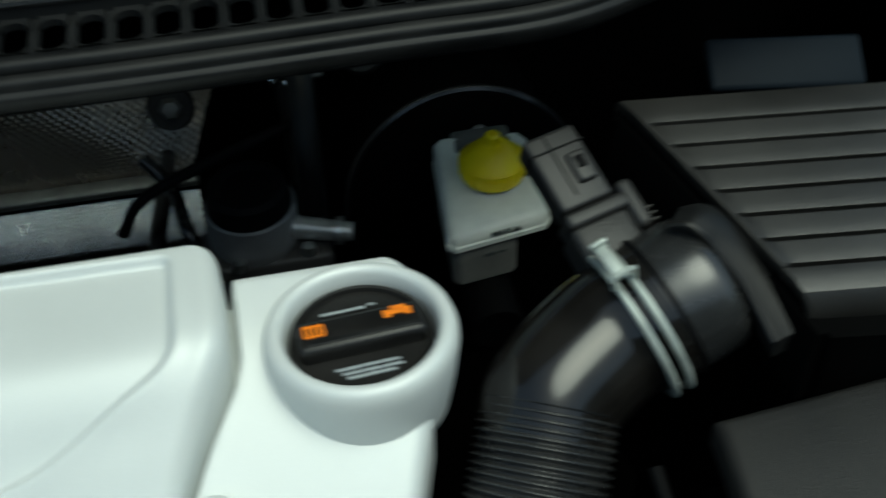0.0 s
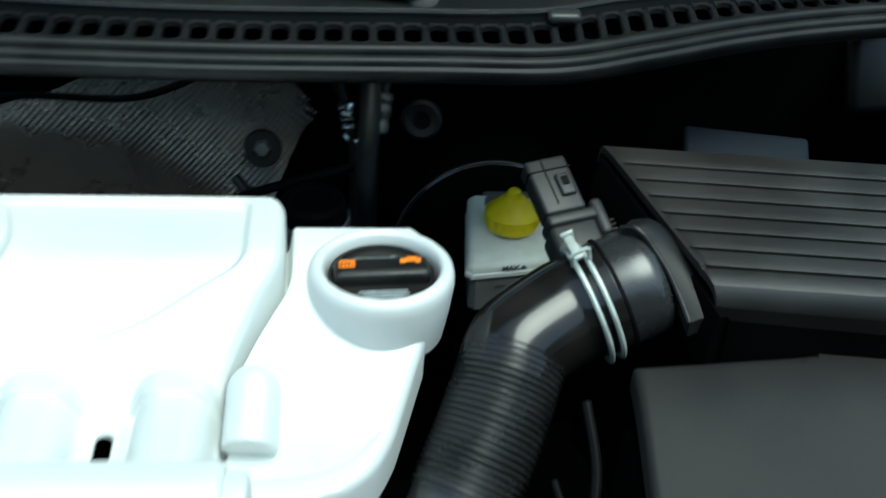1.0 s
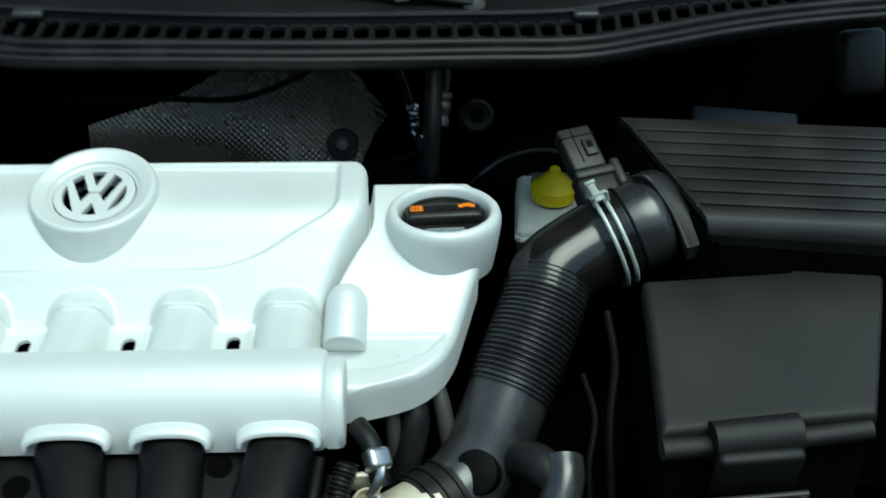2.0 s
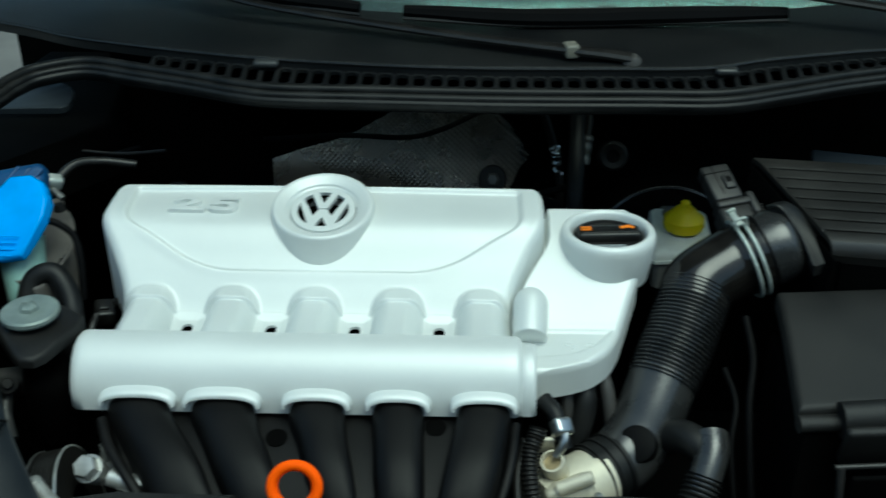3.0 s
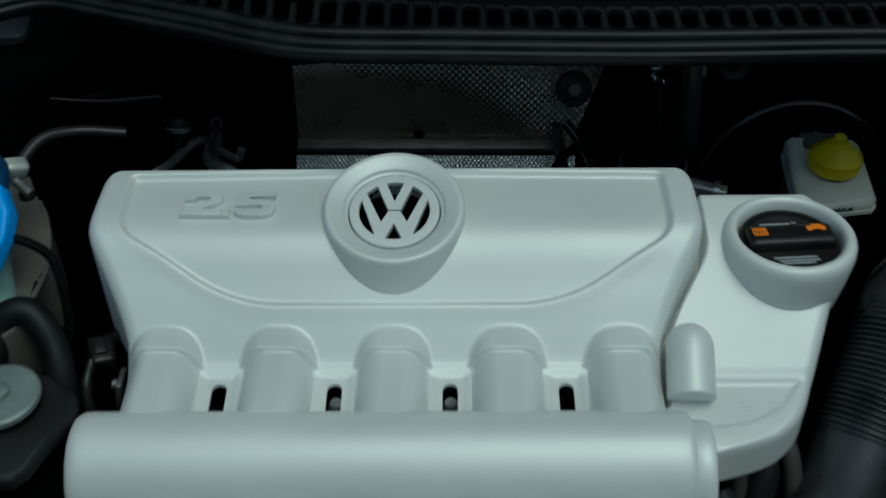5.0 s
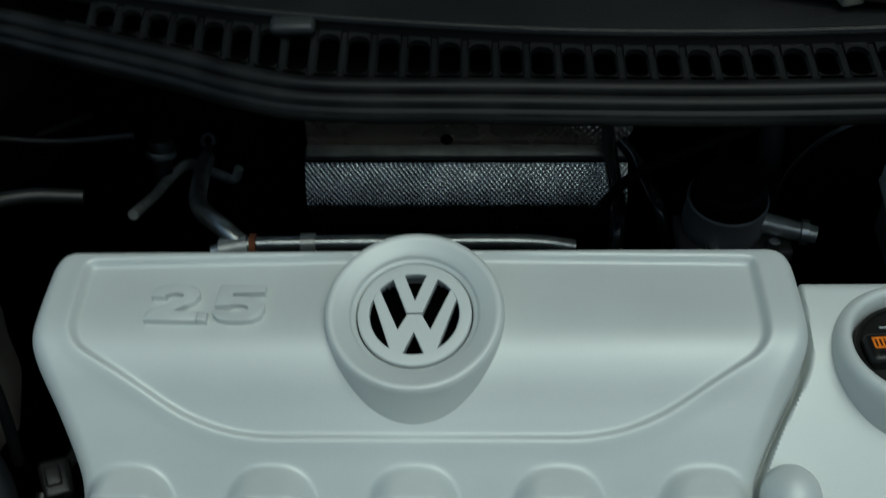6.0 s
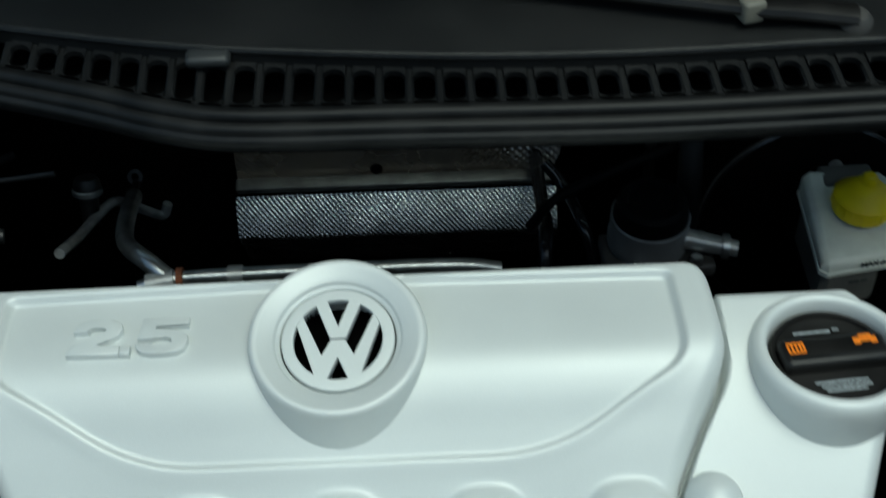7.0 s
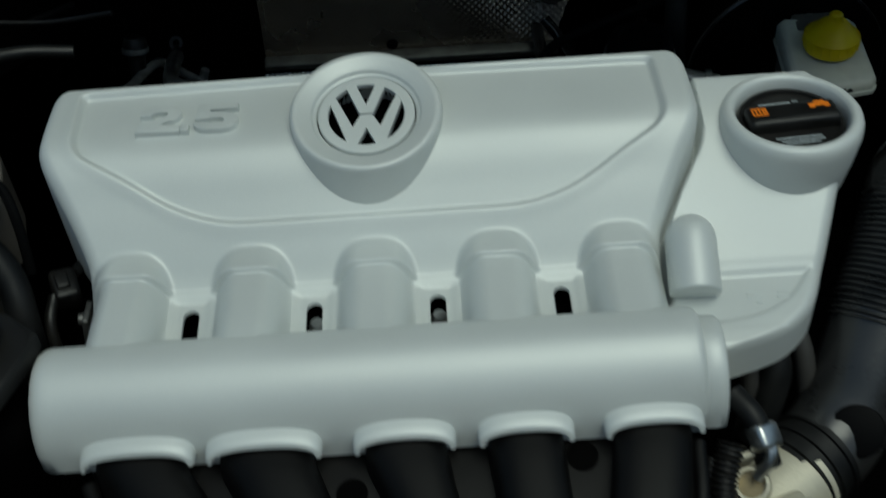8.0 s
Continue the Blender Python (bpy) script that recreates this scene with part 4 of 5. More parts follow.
maf = thing("air_meter", FLANGE, "black air flow meter tube with a flange at the air box", "air flow meter")
part("tube", lathe([(0.0400, 0.006), (0.0406, 0.012), (0.0412, 0.028), (0.0408, 0.040), (0.0390, 0.046), (0.0340, 0.050), (0.0260, 0.052), (0.0, 0.0525)], 64, CL), PIPE, maf)
LIP = spline([(0.484, 0.112, 0.988), (0.4905, 0.105, 0.993), (0.497, 0.100, 0.990), (0.5035, 0.095, 0.983), (0.5135, 0.083, 0.971), (0.5205, 0.069, 0.959), (0.5255, 0.053, 0.948)], 6)
FAR = spline([(0.502, 0.140, 0.976), (0.514, 0.137, 0.979), (0.526, 0.131, 0.976), (0.539, 0.119, 0.969), (0.550, 0.098, 0.960), (0.557, 0.079, 0.953), (0.562, 0.062, 0.947)], 6)
bm = sheet(span(0, 1, 0.1), span(0, 1, 1 / 36), lambda u, v: LIP[round(v * 36)].lerp(FAR[round(v * 36)], u) + Vector((0.1, -0.35, 0.9)) * (0.0085 * math.sin(math.pi * u) - 0.004 * u))
part("shoulder", hem(bm, 0.012), RUBBER, maf, "rounded glossy shoulder where the meter enters the air box", sharp=50)
part("shoulder_lip", sweep(bmesh.new(), [p + Vector((-0.001, -0.001, 0.001)) for p in LIP], 0.0020, 8), BLACK, maf)
part("foot", rbox((0.018, 0.008, 0.006), pose(0.550, 0.058, 0.943, 0, 12, 0), 0.002), PLUG, maf)
part("sealing_ring", lathe([(0.0405, 0.0150), (0.0428, 0.0155), (0.0428, 0.0175), (0.0405, 0.0180)], 64, CL), MATT, maf)
part("mark", rbox((0.0008, 0.006, 0.0035), CL @ pose(0, 0, 0.0135, 0, 0, math.degrees(ang) - 66) @ pose(0.0422, 0, 0), 0.0002, 1), BLUE, maf, "small blue paint mark")

plug = thing("sensor_plug", (0.46, 0.15, 0.965), "dark grey two-part electrical plug on the air flow meter", "electrical plug")
along = Vector((0.27, -0.86, -0.40)).normalized()
face = (Vector((0.05, -0.45, 0.88)) - along * along.dot(Vector((0.05, -0.45, 0.88)))).normalized()
across = face.cross(along)
PL = Matrix.Translation((0.4440, 0.1735, 0.981)) @ Matrix((along, across, face)).transposed().to_4x4()
part("body", rbox((0.050, 0.033, 0.020), PL @ pose(-0.001, 0, 0), 0.003), PLUG, plug)
part("latch", rbox((0.020, 0.012, 0.005), PL @ pose(0.002, 0.007, 0.0110), 0.002), PLUG, plug)
# black block painted in as the dark inside of a cut-out
part("latch_window_dark", rbox((0.008, 0.006, 0.003), PL @ pose(0.000, 0.007, 0.0130), 0.001), MATT, plug)
part("seam", rbox((0.0012, 0.0342, 0.0212), PL @ pose(-0.014, 0, 0), 0.0), MATT, plug)
part("seam", rbox((0.040, 0.0012, 0.0004), PL @ pose(-0.003, -0.004, 0.0102), 0.0), MATT, plug)
part("collar", rbox((0.010, 0.040, 0.024), PL @ pose(0.030, 0.002, 0), 0.003), PLUG, plug)
part("socket", rbox((0.030, 0.038, 0.030), PL @ pose(0.047, 0.001, -0.006), 0.005), PLUG, plug)
part("side_ear", rbox((0.032, 0.010, 0.018), PL @ pose(0.034, 0.024, 0.002), 0.004), PLUG, plug)
for k in range(4):
    part("ear_rib", rbox((0.0022, 0.006, 0.015), PL @ pose(0.040 + 0.0040 * k, 0.029, 0.003), 0.0008, 1), BLACK, plug)

for pts, r in (([(0.452, 0.020, 0.905), (0.455, -0.020, 0.880), (0.447, -0.060, 0.850), (0.446, -0.100, 0.800), (0.450, -0.13, 0.74)], 0.0048), ([(0.430, -0.010, 0.860), (0.436, -0.050, 0.845), (0.428, -0.085, 0.815), (0.432, -0.12, 0.76)], 0.0038)):
    loose("side_cable", tube(pts, 0.8 * r, 10), MATT, "thin black cable dropping beside the battery", "cable", group="cables beside the battery")

# ---- air box ----
airbox = thing("air_box", (0.68, 0.12, 0.70), "dark grey air filter box with a stepped ribbed lid", "air box")
RIB_N, TURN_BOX = 7, radians(-6.8)


def box_place(x, d):
    """A place on the lid: x along it, d from the back edge to the front."""
    y = 0.2055 - d - math.tan(-TURN_BOX) * (x - 0.491)
    return x, y


def box_left(d):
    return 0.487 + 0.365 * min(0.155, d)


ds, zs = [-0.0065, -0.005, -0.0025], [0.992, 0.9995, 1.0025]
depth = 0.0175
for k in range(RIB_N):
    a = 0.0205 + depth * (k - 1)
    z0 = 1.0035 - 0.0033 * k
    if k:
        ds += [a + 0.0001, a + 0.0005, a + 0.0012]
        zs += [z0 - 0.0040, z0 - 0.0004, z0 - 0.0001]
    ds += [max(a, 0.0) + depth * 0.5, a + depth - 0.0030, a + depth - 0.0021, a + depth - 0.0018, a + depth - 0.0004]
    zs += [z0 - 0.0014, z0 - 0.0027, z0 - 0.0030, z0 - 0.0068, z0 - 0.0075]
end = 0.0205 + depth * (RIB_N - 1)
ds += [end, end + 0.0006, end + 0.008, end + 0.016, end + 0.0205, end + 0.0225]
zs += [0.9745, 0.9800, 0.9795, 0.9765, 0.9700, 0.962]
height = dict(zip(ds, zs))
def lid_height(u, d):
    if not 0.006 <= d <= end + 0.0003:
        return height[d]
    flat = 1.0028 - 0.0215 * (d - 0.006) / (end - 0.006)
    k = smooth(0.006, 0.022, u)
    return flat + (height[d] - flat) * k


lid = sheet([0, 0.004, 0.008, 0.012, 0.016, 0.02, 0.03] + span(0.06, 1, 0.05), ds, lambda u, d: (*box_place(box_left(d) + (0.90 - box_left(d)) * u, d), lid_height(u, d)))
part("lid", hem(lid, 0.006), LID, airbox, sharp=25)
outline = [box_place(box_left(d) + 0.004, d) for d in (0.004, 0.16)] + [box_place(0.89, d) for d in (0.165, 0.004)]
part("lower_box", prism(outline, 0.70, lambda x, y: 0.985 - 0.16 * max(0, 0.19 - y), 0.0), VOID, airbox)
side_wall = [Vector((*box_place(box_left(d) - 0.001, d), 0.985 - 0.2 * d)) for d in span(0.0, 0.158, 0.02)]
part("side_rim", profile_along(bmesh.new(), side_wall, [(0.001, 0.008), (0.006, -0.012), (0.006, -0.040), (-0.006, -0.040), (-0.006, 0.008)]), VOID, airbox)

tower = thing("strut_tower", (0.636, 0.30, 0.30), "smooth blue-grey painted strut tower behind the air box", "strut tower")
part("top", rbox((0.112, 0.038, 0.006), pose(0.636, 0.292, 0.953, 35, 4, -4), 0.004, 3), TOWER, tower)
# support added below the top, black where shade would fall
part("column", rbox((0.10, 0.05, 0.65), pose(0.636, 0.31, 0.615), 0.01), VOID, tower, "added column, its shade put in as black")
loose("fender_bracket", rbox((0.06, 0.02, 0.08), pose(0.815, 0.455, 0.955, -20, 0, 10), 0.01), BLACK, "greenish grey bracket at the fender edge", "bracket")

# ---- brake fluid reservoir and booster ----
tank = thing("brake_reservoir", (0.445, 0.37, 0.72), "translucent white brake fluid reservoir with a yellow cap", "fluid reservoir")
outline = [(0.402, 0.334), (0.408, 0.328), (0.482, 0.340), (0.488, 0.348), (0.490, 0.430), (0.484, 0.440), (0.418, 0.446), (0.411, 0.440)]
part("tank_body", prism(outline, 0.794, lambda x, y: 0.806 + 0.012 * smooth(0.33, 0.40, y), 0.008, 4), TANK, tank)
part("tank_seam", prism([(0.445 + (x - 0.445) * 1.025, 0.387 + (y - 0.387) * 1.025) for x, y in outline], 0.791, 0.796, 0.001, 1), TANK, tank)
part("lower_tank", prism([(0.406, 0.336), (0.412, 0.331), (0.455, 0.337), (0.460, 0.342), (0.460, 0.42), (0.41, 0.42)], 0.752, 0.792, 0.003, 2), TANK_DARK, tank, "darker lower part of the reservoir")
part("lettering", letters("MAX", 0.0065, 0.0003, pose(0.4450, 0.3325, 0.8005, 84, 0, 9), 1.2, 0.0002, 0.0), PRINT_DARK, tank, "dark printed level word")
print_bars(tank, pose(0.4475, 0.3330, 0.8005, 84, 0, 9), [(0.0105, -0.0012, 0.006, 0.0012), (0.0105, 0.0, 0.004, 0.0012), (0.0105, 0.0012, 0.002, 0.0012)], PRINT_DARK, "mark")
print_bars(tank, pose(0.4400, 0.3345, 0.778, 84, 0, 9), [(-0.004, 0.0, 0.010, 0.003), (0.006, 0.0, 0.006, 0.0022)], PRINT_DARK, "mark")
part("back_neck", rbox((0.05, 0.03, 0.012), pose(0.452, 0.436, 0.812), 0.004), TANK_DARK, tank)
CAPM = pose(0.451, 0.390, 0.8185) @ Matrix.Diagonal((0.9, 0.9, 0.95, 1))
cap = part("cap", lathe([(0.0285, -0.004), (0.0298, 0.000), (0.0298, 0.011), (0.0285, 0.0135), (0.0245, 0.0160), (0.0200, 0.0215), (0.0145, 0.0270), (0.0085, 0.0295), (0.0075, 0.0315), (0.0072, 0.0365), (0.0050, 0.0385), (0.0, 0.0390)], 56, CAPM), YELLOW, tank, "yellow domed screw cap")
part("cap_band", lathe([(0.0299, 0.0105), (0.0306, 0.0112), (0.0306, 0.0122), (0.0297, 0.0130)], 56, CAPM), YELLOW, cap)
for k in range(20):
    a = 18 * k
    part("cap_rib", rbox((0.0020, 0.0016, 0.009), CAPM @ pose(0, 0, 0.005, 0, 0, a) @ pose(0.0300, 0, 0), 0.0005, 1), YELLOW, cap)

booster = thing("brake_booster", (0.43, 0.53, 0.72), "large black round brake booster on the firewall", "brake booster")
BO = axis((0.449, 0.500, 0.705), (0.02, -1, 0.12)) @ Matrix.Diagonal((0.87, 0.87, 0.87, 1))
part("shell", lathe([(0, 0.045), (0.045, 0.044), (0.060, 0.036), (0.10, 0.030), (0.118, 0.020), (0.1265, 0.004), (0.128, -0.004), (0.124, -0.02), (0.122, -0.205)], 72, BO), VOID, booster)
part("rim", lathe([(0.1275, 0.005), (0.1310, 0.003), (0.1310, -0.003), (0.1275, -0.005)], 72, BO), GLOSSY, booster)
# thin lighter ring put in as the highlight along the rim
part("rim_glint", lathe([(0.1308, 0.0036), (0.1316, 0.0030), (0.1316, 0.0018), (0.1308, 0.0012)], 96, BO), GREY, booster)
part("stud", lathe([(0, 0.016), (0.006, 0.015), (0.008, 0.008), (0.012, 0.006), (0.012, 0.0)], 18, BO @ pose(0.012, 0.092, 0.030) @ Matrix.Diagonal((0.7, 0.7, 0.7, 1))), ALLOY, booster)
part("master_cylinder", tube([(0.435, 0.50, 0.74), (0.435, 0.30, 0.725)], 0.022, 20), MATT, booster)

# ---- battery cover ----
battery = thing("battery_box", (0.57, -0.06, 0.70), "matt dark grey battery cover with a hinged strap at its front", "battery cover")


def lid_place(u, v):
    """A place on the battery lid, with a rounded rim and a step in its back edge."""
    x = 0.469 + 0.011 * v + (0.167 + 0.053 * v) * u
    front, back = -0.141 + 0.085 * (x - 0.47), 0.019 + 0.09 * (x - 0.48) + 0.015 * smooth(0.611, 0.615, x)
    y = front + (back - front) * v
    rim = min(u * 0.19, (1 - u) * 0.19, v * 0.165, (1 - v) * 0.165)
    k = max(0.0, 1 - rim / 0.006)
    bend = 0.011 * math.log1p(math.exp(-(y + 0.012) / 0.011))
    return x, y, 0.9385 - 0.235 * bend - 0.006 * (1 - math.sqrt(max(0.0, 1 - k * k)))


ends = [0, 0.004, 0.010, 0.018, 0.026, 0.034]
part("lid", hem(sheet(ends + span(0.06, 0.60, 0.06) + span(0.62, 0.74, 0.008) + span(0.78, 0.94, 0.04) + [1 - e for e in ends[::-1]], ends + span(0.07, 0.93, 0.043) + [1 - e for e in ends[::-1]], lid_place), 0.014), BATTERY, battery, sharp=50)
part("front_roll", tube([(0.469, -0.145, 0.894), (0.55, -0.138, 0.894), (0.632, -0.128, 0.896)], 0.0095, 14, flat=0.9), BATTERY, battery)
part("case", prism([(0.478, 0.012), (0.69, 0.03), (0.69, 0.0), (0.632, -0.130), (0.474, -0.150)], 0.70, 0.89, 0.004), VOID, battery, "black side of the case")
part("strap_cover", tube([(0.506, -0.146, 0.900), (0.540, -0.143, 0.901), (0.572, -0.140, 0.902)], 0.0155, 18, flat=1.15), BATTERY, battery)
part("strap_plate", rbox((0.066, 0.012, 0.046), pose(0.539, -0.158, 0.882, 12, 0, 5), 0.005), BATTERY, battery)
part("hinge_pin", tube([(0.500, -0.172, 0.866), (0.578, -0.166, 0.867)], 0.0028, 10), PLUG, battery)
for x, y in ((0.505, -0.174), (0.574, -0.168)):
    part("hinge_leg", tube([(x, y, 0.867), (x + 0.001, y - 0.006, 0.84), (x + 0.002, y - 0.012, 0.80)], 0.0035, 10), PLUG, battery)
# near-black block standing in for the shade of a recess
part("clip_recess_dark", rbox((0.056, 0.006, 0.06), pose(0.540, -0.176, 0.835, 10, 0, 5), 0.003), VOID, battery)


# ---- throttle body and wiring by the hose's lower end ----
throttle = thing("throttle_body", (0.262, -0.135, 0.72), "pale cast metal throttle body under the cover's corner", "throttle body")
part("barrel", tube([(0.298, -0.0925, 0.782), (0.262, -0.118, 0.780), (0.236, -0.138, 0.779)], lambda u: 0.0340 - 0.001 * u, 36, 6), CAST, throttle)
part("motor_housing", rbox((0.048, 0.024, 0.050), pose(0.268, -0.148, 0.795, -18, -20, 8), 0.006, 3), CAST, throttle)
part("motor", tube([(0.2515, -0.153, 0.817), (0.2840, -0.150, 0.830)], 0.0068, 18, 4), CAST, throttle, "round ridge of the motor housing")
for x, z in ((0.2480, 0.800), (0.2895, 0.815)):
    part("housing_screw", lathe([(0, 0.004), (0.0035, 0.004), (0.0045, 0.002), (0.0046, -0.004)], 12, axis((x, -0.161, z), (0, -0.8, 0.6))), STEEL, throttle)
part("plate", rbox((0.066, 0.010, 0.062), pose(0.265, -0.172, 0.772, -24, 0, 28), 0.004), CAST, throttle)
part("foot", rbox((0.045, 0.02, 0.010), pose(0.292, -0.178, 0.766, -15, 0, 25), 0.003), CAST, throttle)
port = part("port", lathe([(0.0, 0.004), (0.0085, 0.004), (0.0095, 0.012), (0.0115, 0.012), (0.0128, 0.009), (0.0130, -0.012)], 26, axis((0.2485, -0.127, 0.824), (-0.25, -0.45, 0.86))), CAST, throttle)
part("port_floor", lathe([(0, 0.006), (0.0088, 0.006), (0.0089, 0.003)], 20, axis((0.2485, -0.127, 0.824), (-0.25, -0.45, 0.86))), GREASE, port, "brown greasy inside of the port")
part("bracket", rbox((0.020, 0.005, 0.022), pose(0.243, -0.117, 0.842, 20, 12, 20), 0.002), CAST, throttle)
part("stub", tube([(0.249, -0.130, 0.838), (0.257, -0.126, 0.852), (0.258, -0.115, 0.862)], 0.0042, 10), STEEL, throttle)

vac = thing("vacuum_hose", (0.25, -0.10, 0.84), "short black hose with a bright spring clamp", "hose")
part("hose", tube([(0.258, -0.124, 0.842), (0.250, -0.104, 0.866), (0.238, -0.085, 0.872)], 0.0085, 16), RUBBER, vac)
part("spring_clamp", rbox((0.020, 0.018, 0.016), pose(0.2545, -0.113, 0.860, 35, 20, 30), 0.004, 3), STEEL, vac)

for pts, r, ribs in (([(0.232, -0.118, 0.862), (0.224, -0.140, 0.842), (0.227, -0.165, 0.815), (0.240, -0.19, 0.78), (0.25, -0.21, 0.74)], 0.0085, True), ([(0.220, -0.120, 0.850), (0.212, -0.15, 0.825), (0.216, -0.185, 0.79), (0.222, -0.21, 0.75)], 0.0045, False)):
    loom = thing("wiring_loom", pts[-1], "black corrugated wiring loom beside the manifold", "wiring loom", "wiring looms")
    line = spline(pts, 48 if ribs else 10)
    part("conduit", sweep(bmesh.new(), line, (lambda u: r + 0.0011 * math.cos(2 * math.pi * 34 * u)) if ribs else r, 14), BLACK, loom, sharp=80)

# hoses that drop behind the throttle body
for pts, r, mat in (([(0.262, -0.032, 0.855), (0.266, -0.042, 0.83), (0.268, -0.046, 0.75)], 0.0065, GREY), ([(0.282, -0.026, 0.848), (0.284, -0.040, 0.83), (0.272, -0.056, 0.78)], 0.0125, RUBBER), ([(0.302, -0.010, 0.855), (0.309, -0.026, 0.835), (0.316, -0.040, 0.79)], 0.0075, GREY)):
    loose("coolant_hose", tube(pts, r, 14), mat, "dark hose dropping below the cover's corner", "hose", group="hoses under the cover")

# ---- heat shield and firewall parts behind the engine ----
shield = thing("heat_shield", (0.02, 0.60, 0.60), "embossed bright metal heat shield behind the engine", "heat shield")


def dimple(u, v, pitch):
    a, b = (u + v) / pitch * math.pi, (u - v) / pitch * math.pi
    return abs(math.sin(a) * math.sin(b))


def low_shield(u, v):
    x = -0.158 + 0.356 * u
    y = 0.606 - 0.046 * smooth(-0.35, 0.42, v) + 0.060 * max(0.0, v - 0.36) ** 1.2
    z = 0.695 - 0.108 * v
    return (x, y - 0.0022 * dimple(x, z, 0.0054), z - 0.004 * u)


part("lower_sheet", sheet(span(0, 1, 1 / 460), span(0, 1, 1 / 138), low_shield), FOIL, shield, sharp=80)
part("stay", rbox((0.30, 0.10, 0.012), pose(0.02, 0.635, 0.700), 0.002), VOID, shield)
part("ledge", rbox((0.356, 0.016, 0.010), pose(0.022, 0.588, 0.706, 24, 0.6), 0.003), LEDGE, shield, "dull metal ledge between the two sheets")
part("ledge_lip", rbox((0.352, 0.004, 0.016), pose(0.022, 0.597, 0.699, 0, 0.6), 0.001), LEDGE, shield)


def high_shield(u, v):
    x = -0.155 + (0.425 - 0.075 * (1 - v)) * u
    rise = ease([(-0.16, 0.806), (-0.10, 0.826), (-0.044, 0.842), (0.02, 0.875), (0.08, 0.905), (0.18, 0.905), (0.22, 0.880), (0.25, 0.825), (0.28, 0.780)], x)
    z = 0.706 + (rise - 0.706) * v
    fold = smooth(0.10, 0.27, x)
    bend = smooth(0.35, 0.95, 0.55 * v + 0.50 * u)
    y = 0.598 + 0.016 * v + 0.028 * bend ** 1.5 - 0.003 * noise.noise((x * 9, v * 2, 0.4)) * bend + 0.078 * fold * v * v
    y -= 0.007 * fold * noise.noise((x * 40, z * 30, 1.7))
    emboss = 0.0002 + 0.0064 * smooth(0.40, 0.80, 0.46 * v + 0.58 * u)
    return (x, y - emboss * dimple(x, z, 0.0086), z)


part("upper_sheet", sheet(span(0, 1, 1 / 400), span(0, 1, 1 / 160), high_shield), FELT, shield, "dull upper sheet, embossed towards its upper edge", sharp=80)
# disc whose near-black colour stands for the depth of a hole
part("hole", lathe([(0, 0.0015), (0.006, 0.0015), (0.007, 0.0)], 16, axis((0.000, 0.5905, 0.722), (0, -1, 0.1))), VOID, shield, "small dark disc drawn as a hole")
knob = thing("shield_nut", (0.190, 0.572, 0.791), "dark round fastener with a wide dark washer", "fastener")
KN = axis((0.190, 0.580, 0.794), (0, -0.9, 0.35))
part("washer", lathe([(0, 0.004), (0.020, 0.004), (0.022, 0.001), (0.022, -0.004)], 30, KN), BLACK, knob, "dark washer")
part("nut", lathe([(0, 0.014), (0.008, 0.013), (0.0105, 0.010), (0.011, 0.004)], 6, KN), LEDGE, knob, "dull metal nut")
loose("firewall_cable", tube([(-0.13, 0.445, 0.915), (-0.02, 0.442, 0.924), (0.068, 0.442, 0.922), (0.12, 0.445, 0.934), (0.19, 0.46, 0.965)], 0.0038, 10), MATT, "thin black cable along the firewall", "cable")

# pump housing with a side spigot
pump = thing("vacuum_pump", (0.254, 0.37, 0.72), "dull grey cylindrical housing with a side spigot", "pump housing")
part("cup", lathe([(0.0305, 0.006), (0.0340, 0.012), (0.0355, 0.010), (0.0350, -0.010), (0.0362, -0.013), (0.0362, -0.022), (0.0335, -0.030), (0.033, -0.130)], 44, pose(0.2545, 0.374, 0.824, 4)), CUP, pump)
part("inner_cap", lathe([(0.0, 0.026), (0.021, 0.026), (0.0225, 0.030), (0.0270, 0.0305), (0.0310, 0.027), (0.0325, 0.018), (0.0330, 0.002)], 40, pose(0.2545, 0.374, 0.824, 4)), MATT, pump, "black inner cap")
part("spigot", tube([(0.285, 0.362, 0.814), (0.312, 0.354, 0.812), (0.330, 0.349, 0.811)], lambda u: 0.0095 - 0.002 * u, 16, 4), ALLOY, pump)
part("spigot_collar", lathe([(0.006, -0.004), (0.0115, -0.003), (0.0115, 0.003), (0.006, 0.004)], 20, axis((0.320, 0.352, 0.8115), (1, -0.2, 0))), STEEL, pump)
part("base", rbox((0.10, 0.05, 0.014), pose(0.262, 0.365, 0.792), 0.004), GREY, pump)
part("stay", rbox((0.040, 0.26, 0.020), pose(0.262, 0.265, 0.700), 0.004), VOID, pump)
part("bolt", lathe([(0, 0.008), (0.005, 0.0075), (0.006, 0.003), (0.006, 0)], 12, pose(0.294, 0.345, 0.800)), STEEL, pump)
part("bolt", lathe([(0, 0.008), (0.005, 0.0075), (0.006, 0.003), (0.006, 0)], 12, pose(0.240, 0.338, 0.800)), STEEL, pump)

loose("brake_hose", tube([(0.316, 0.60, 0.98), (0.312, 0.53, 0.91), (0.306, 0.45, 0.825), (0.304, 0.43, 0.70)], lambda u: 0.0105 + 0.002 * u, 18), RUBBER, "black vertical hose before the firewall", "hose")
crimp = thing("hose_crimp", (0.322, 0.515, 0.873), "dull crimped metal sleeve on a hose end", "hose fitting")
CR = axis((0.322, 0.515, 0.874), (0.15, 0.35, 0.9))
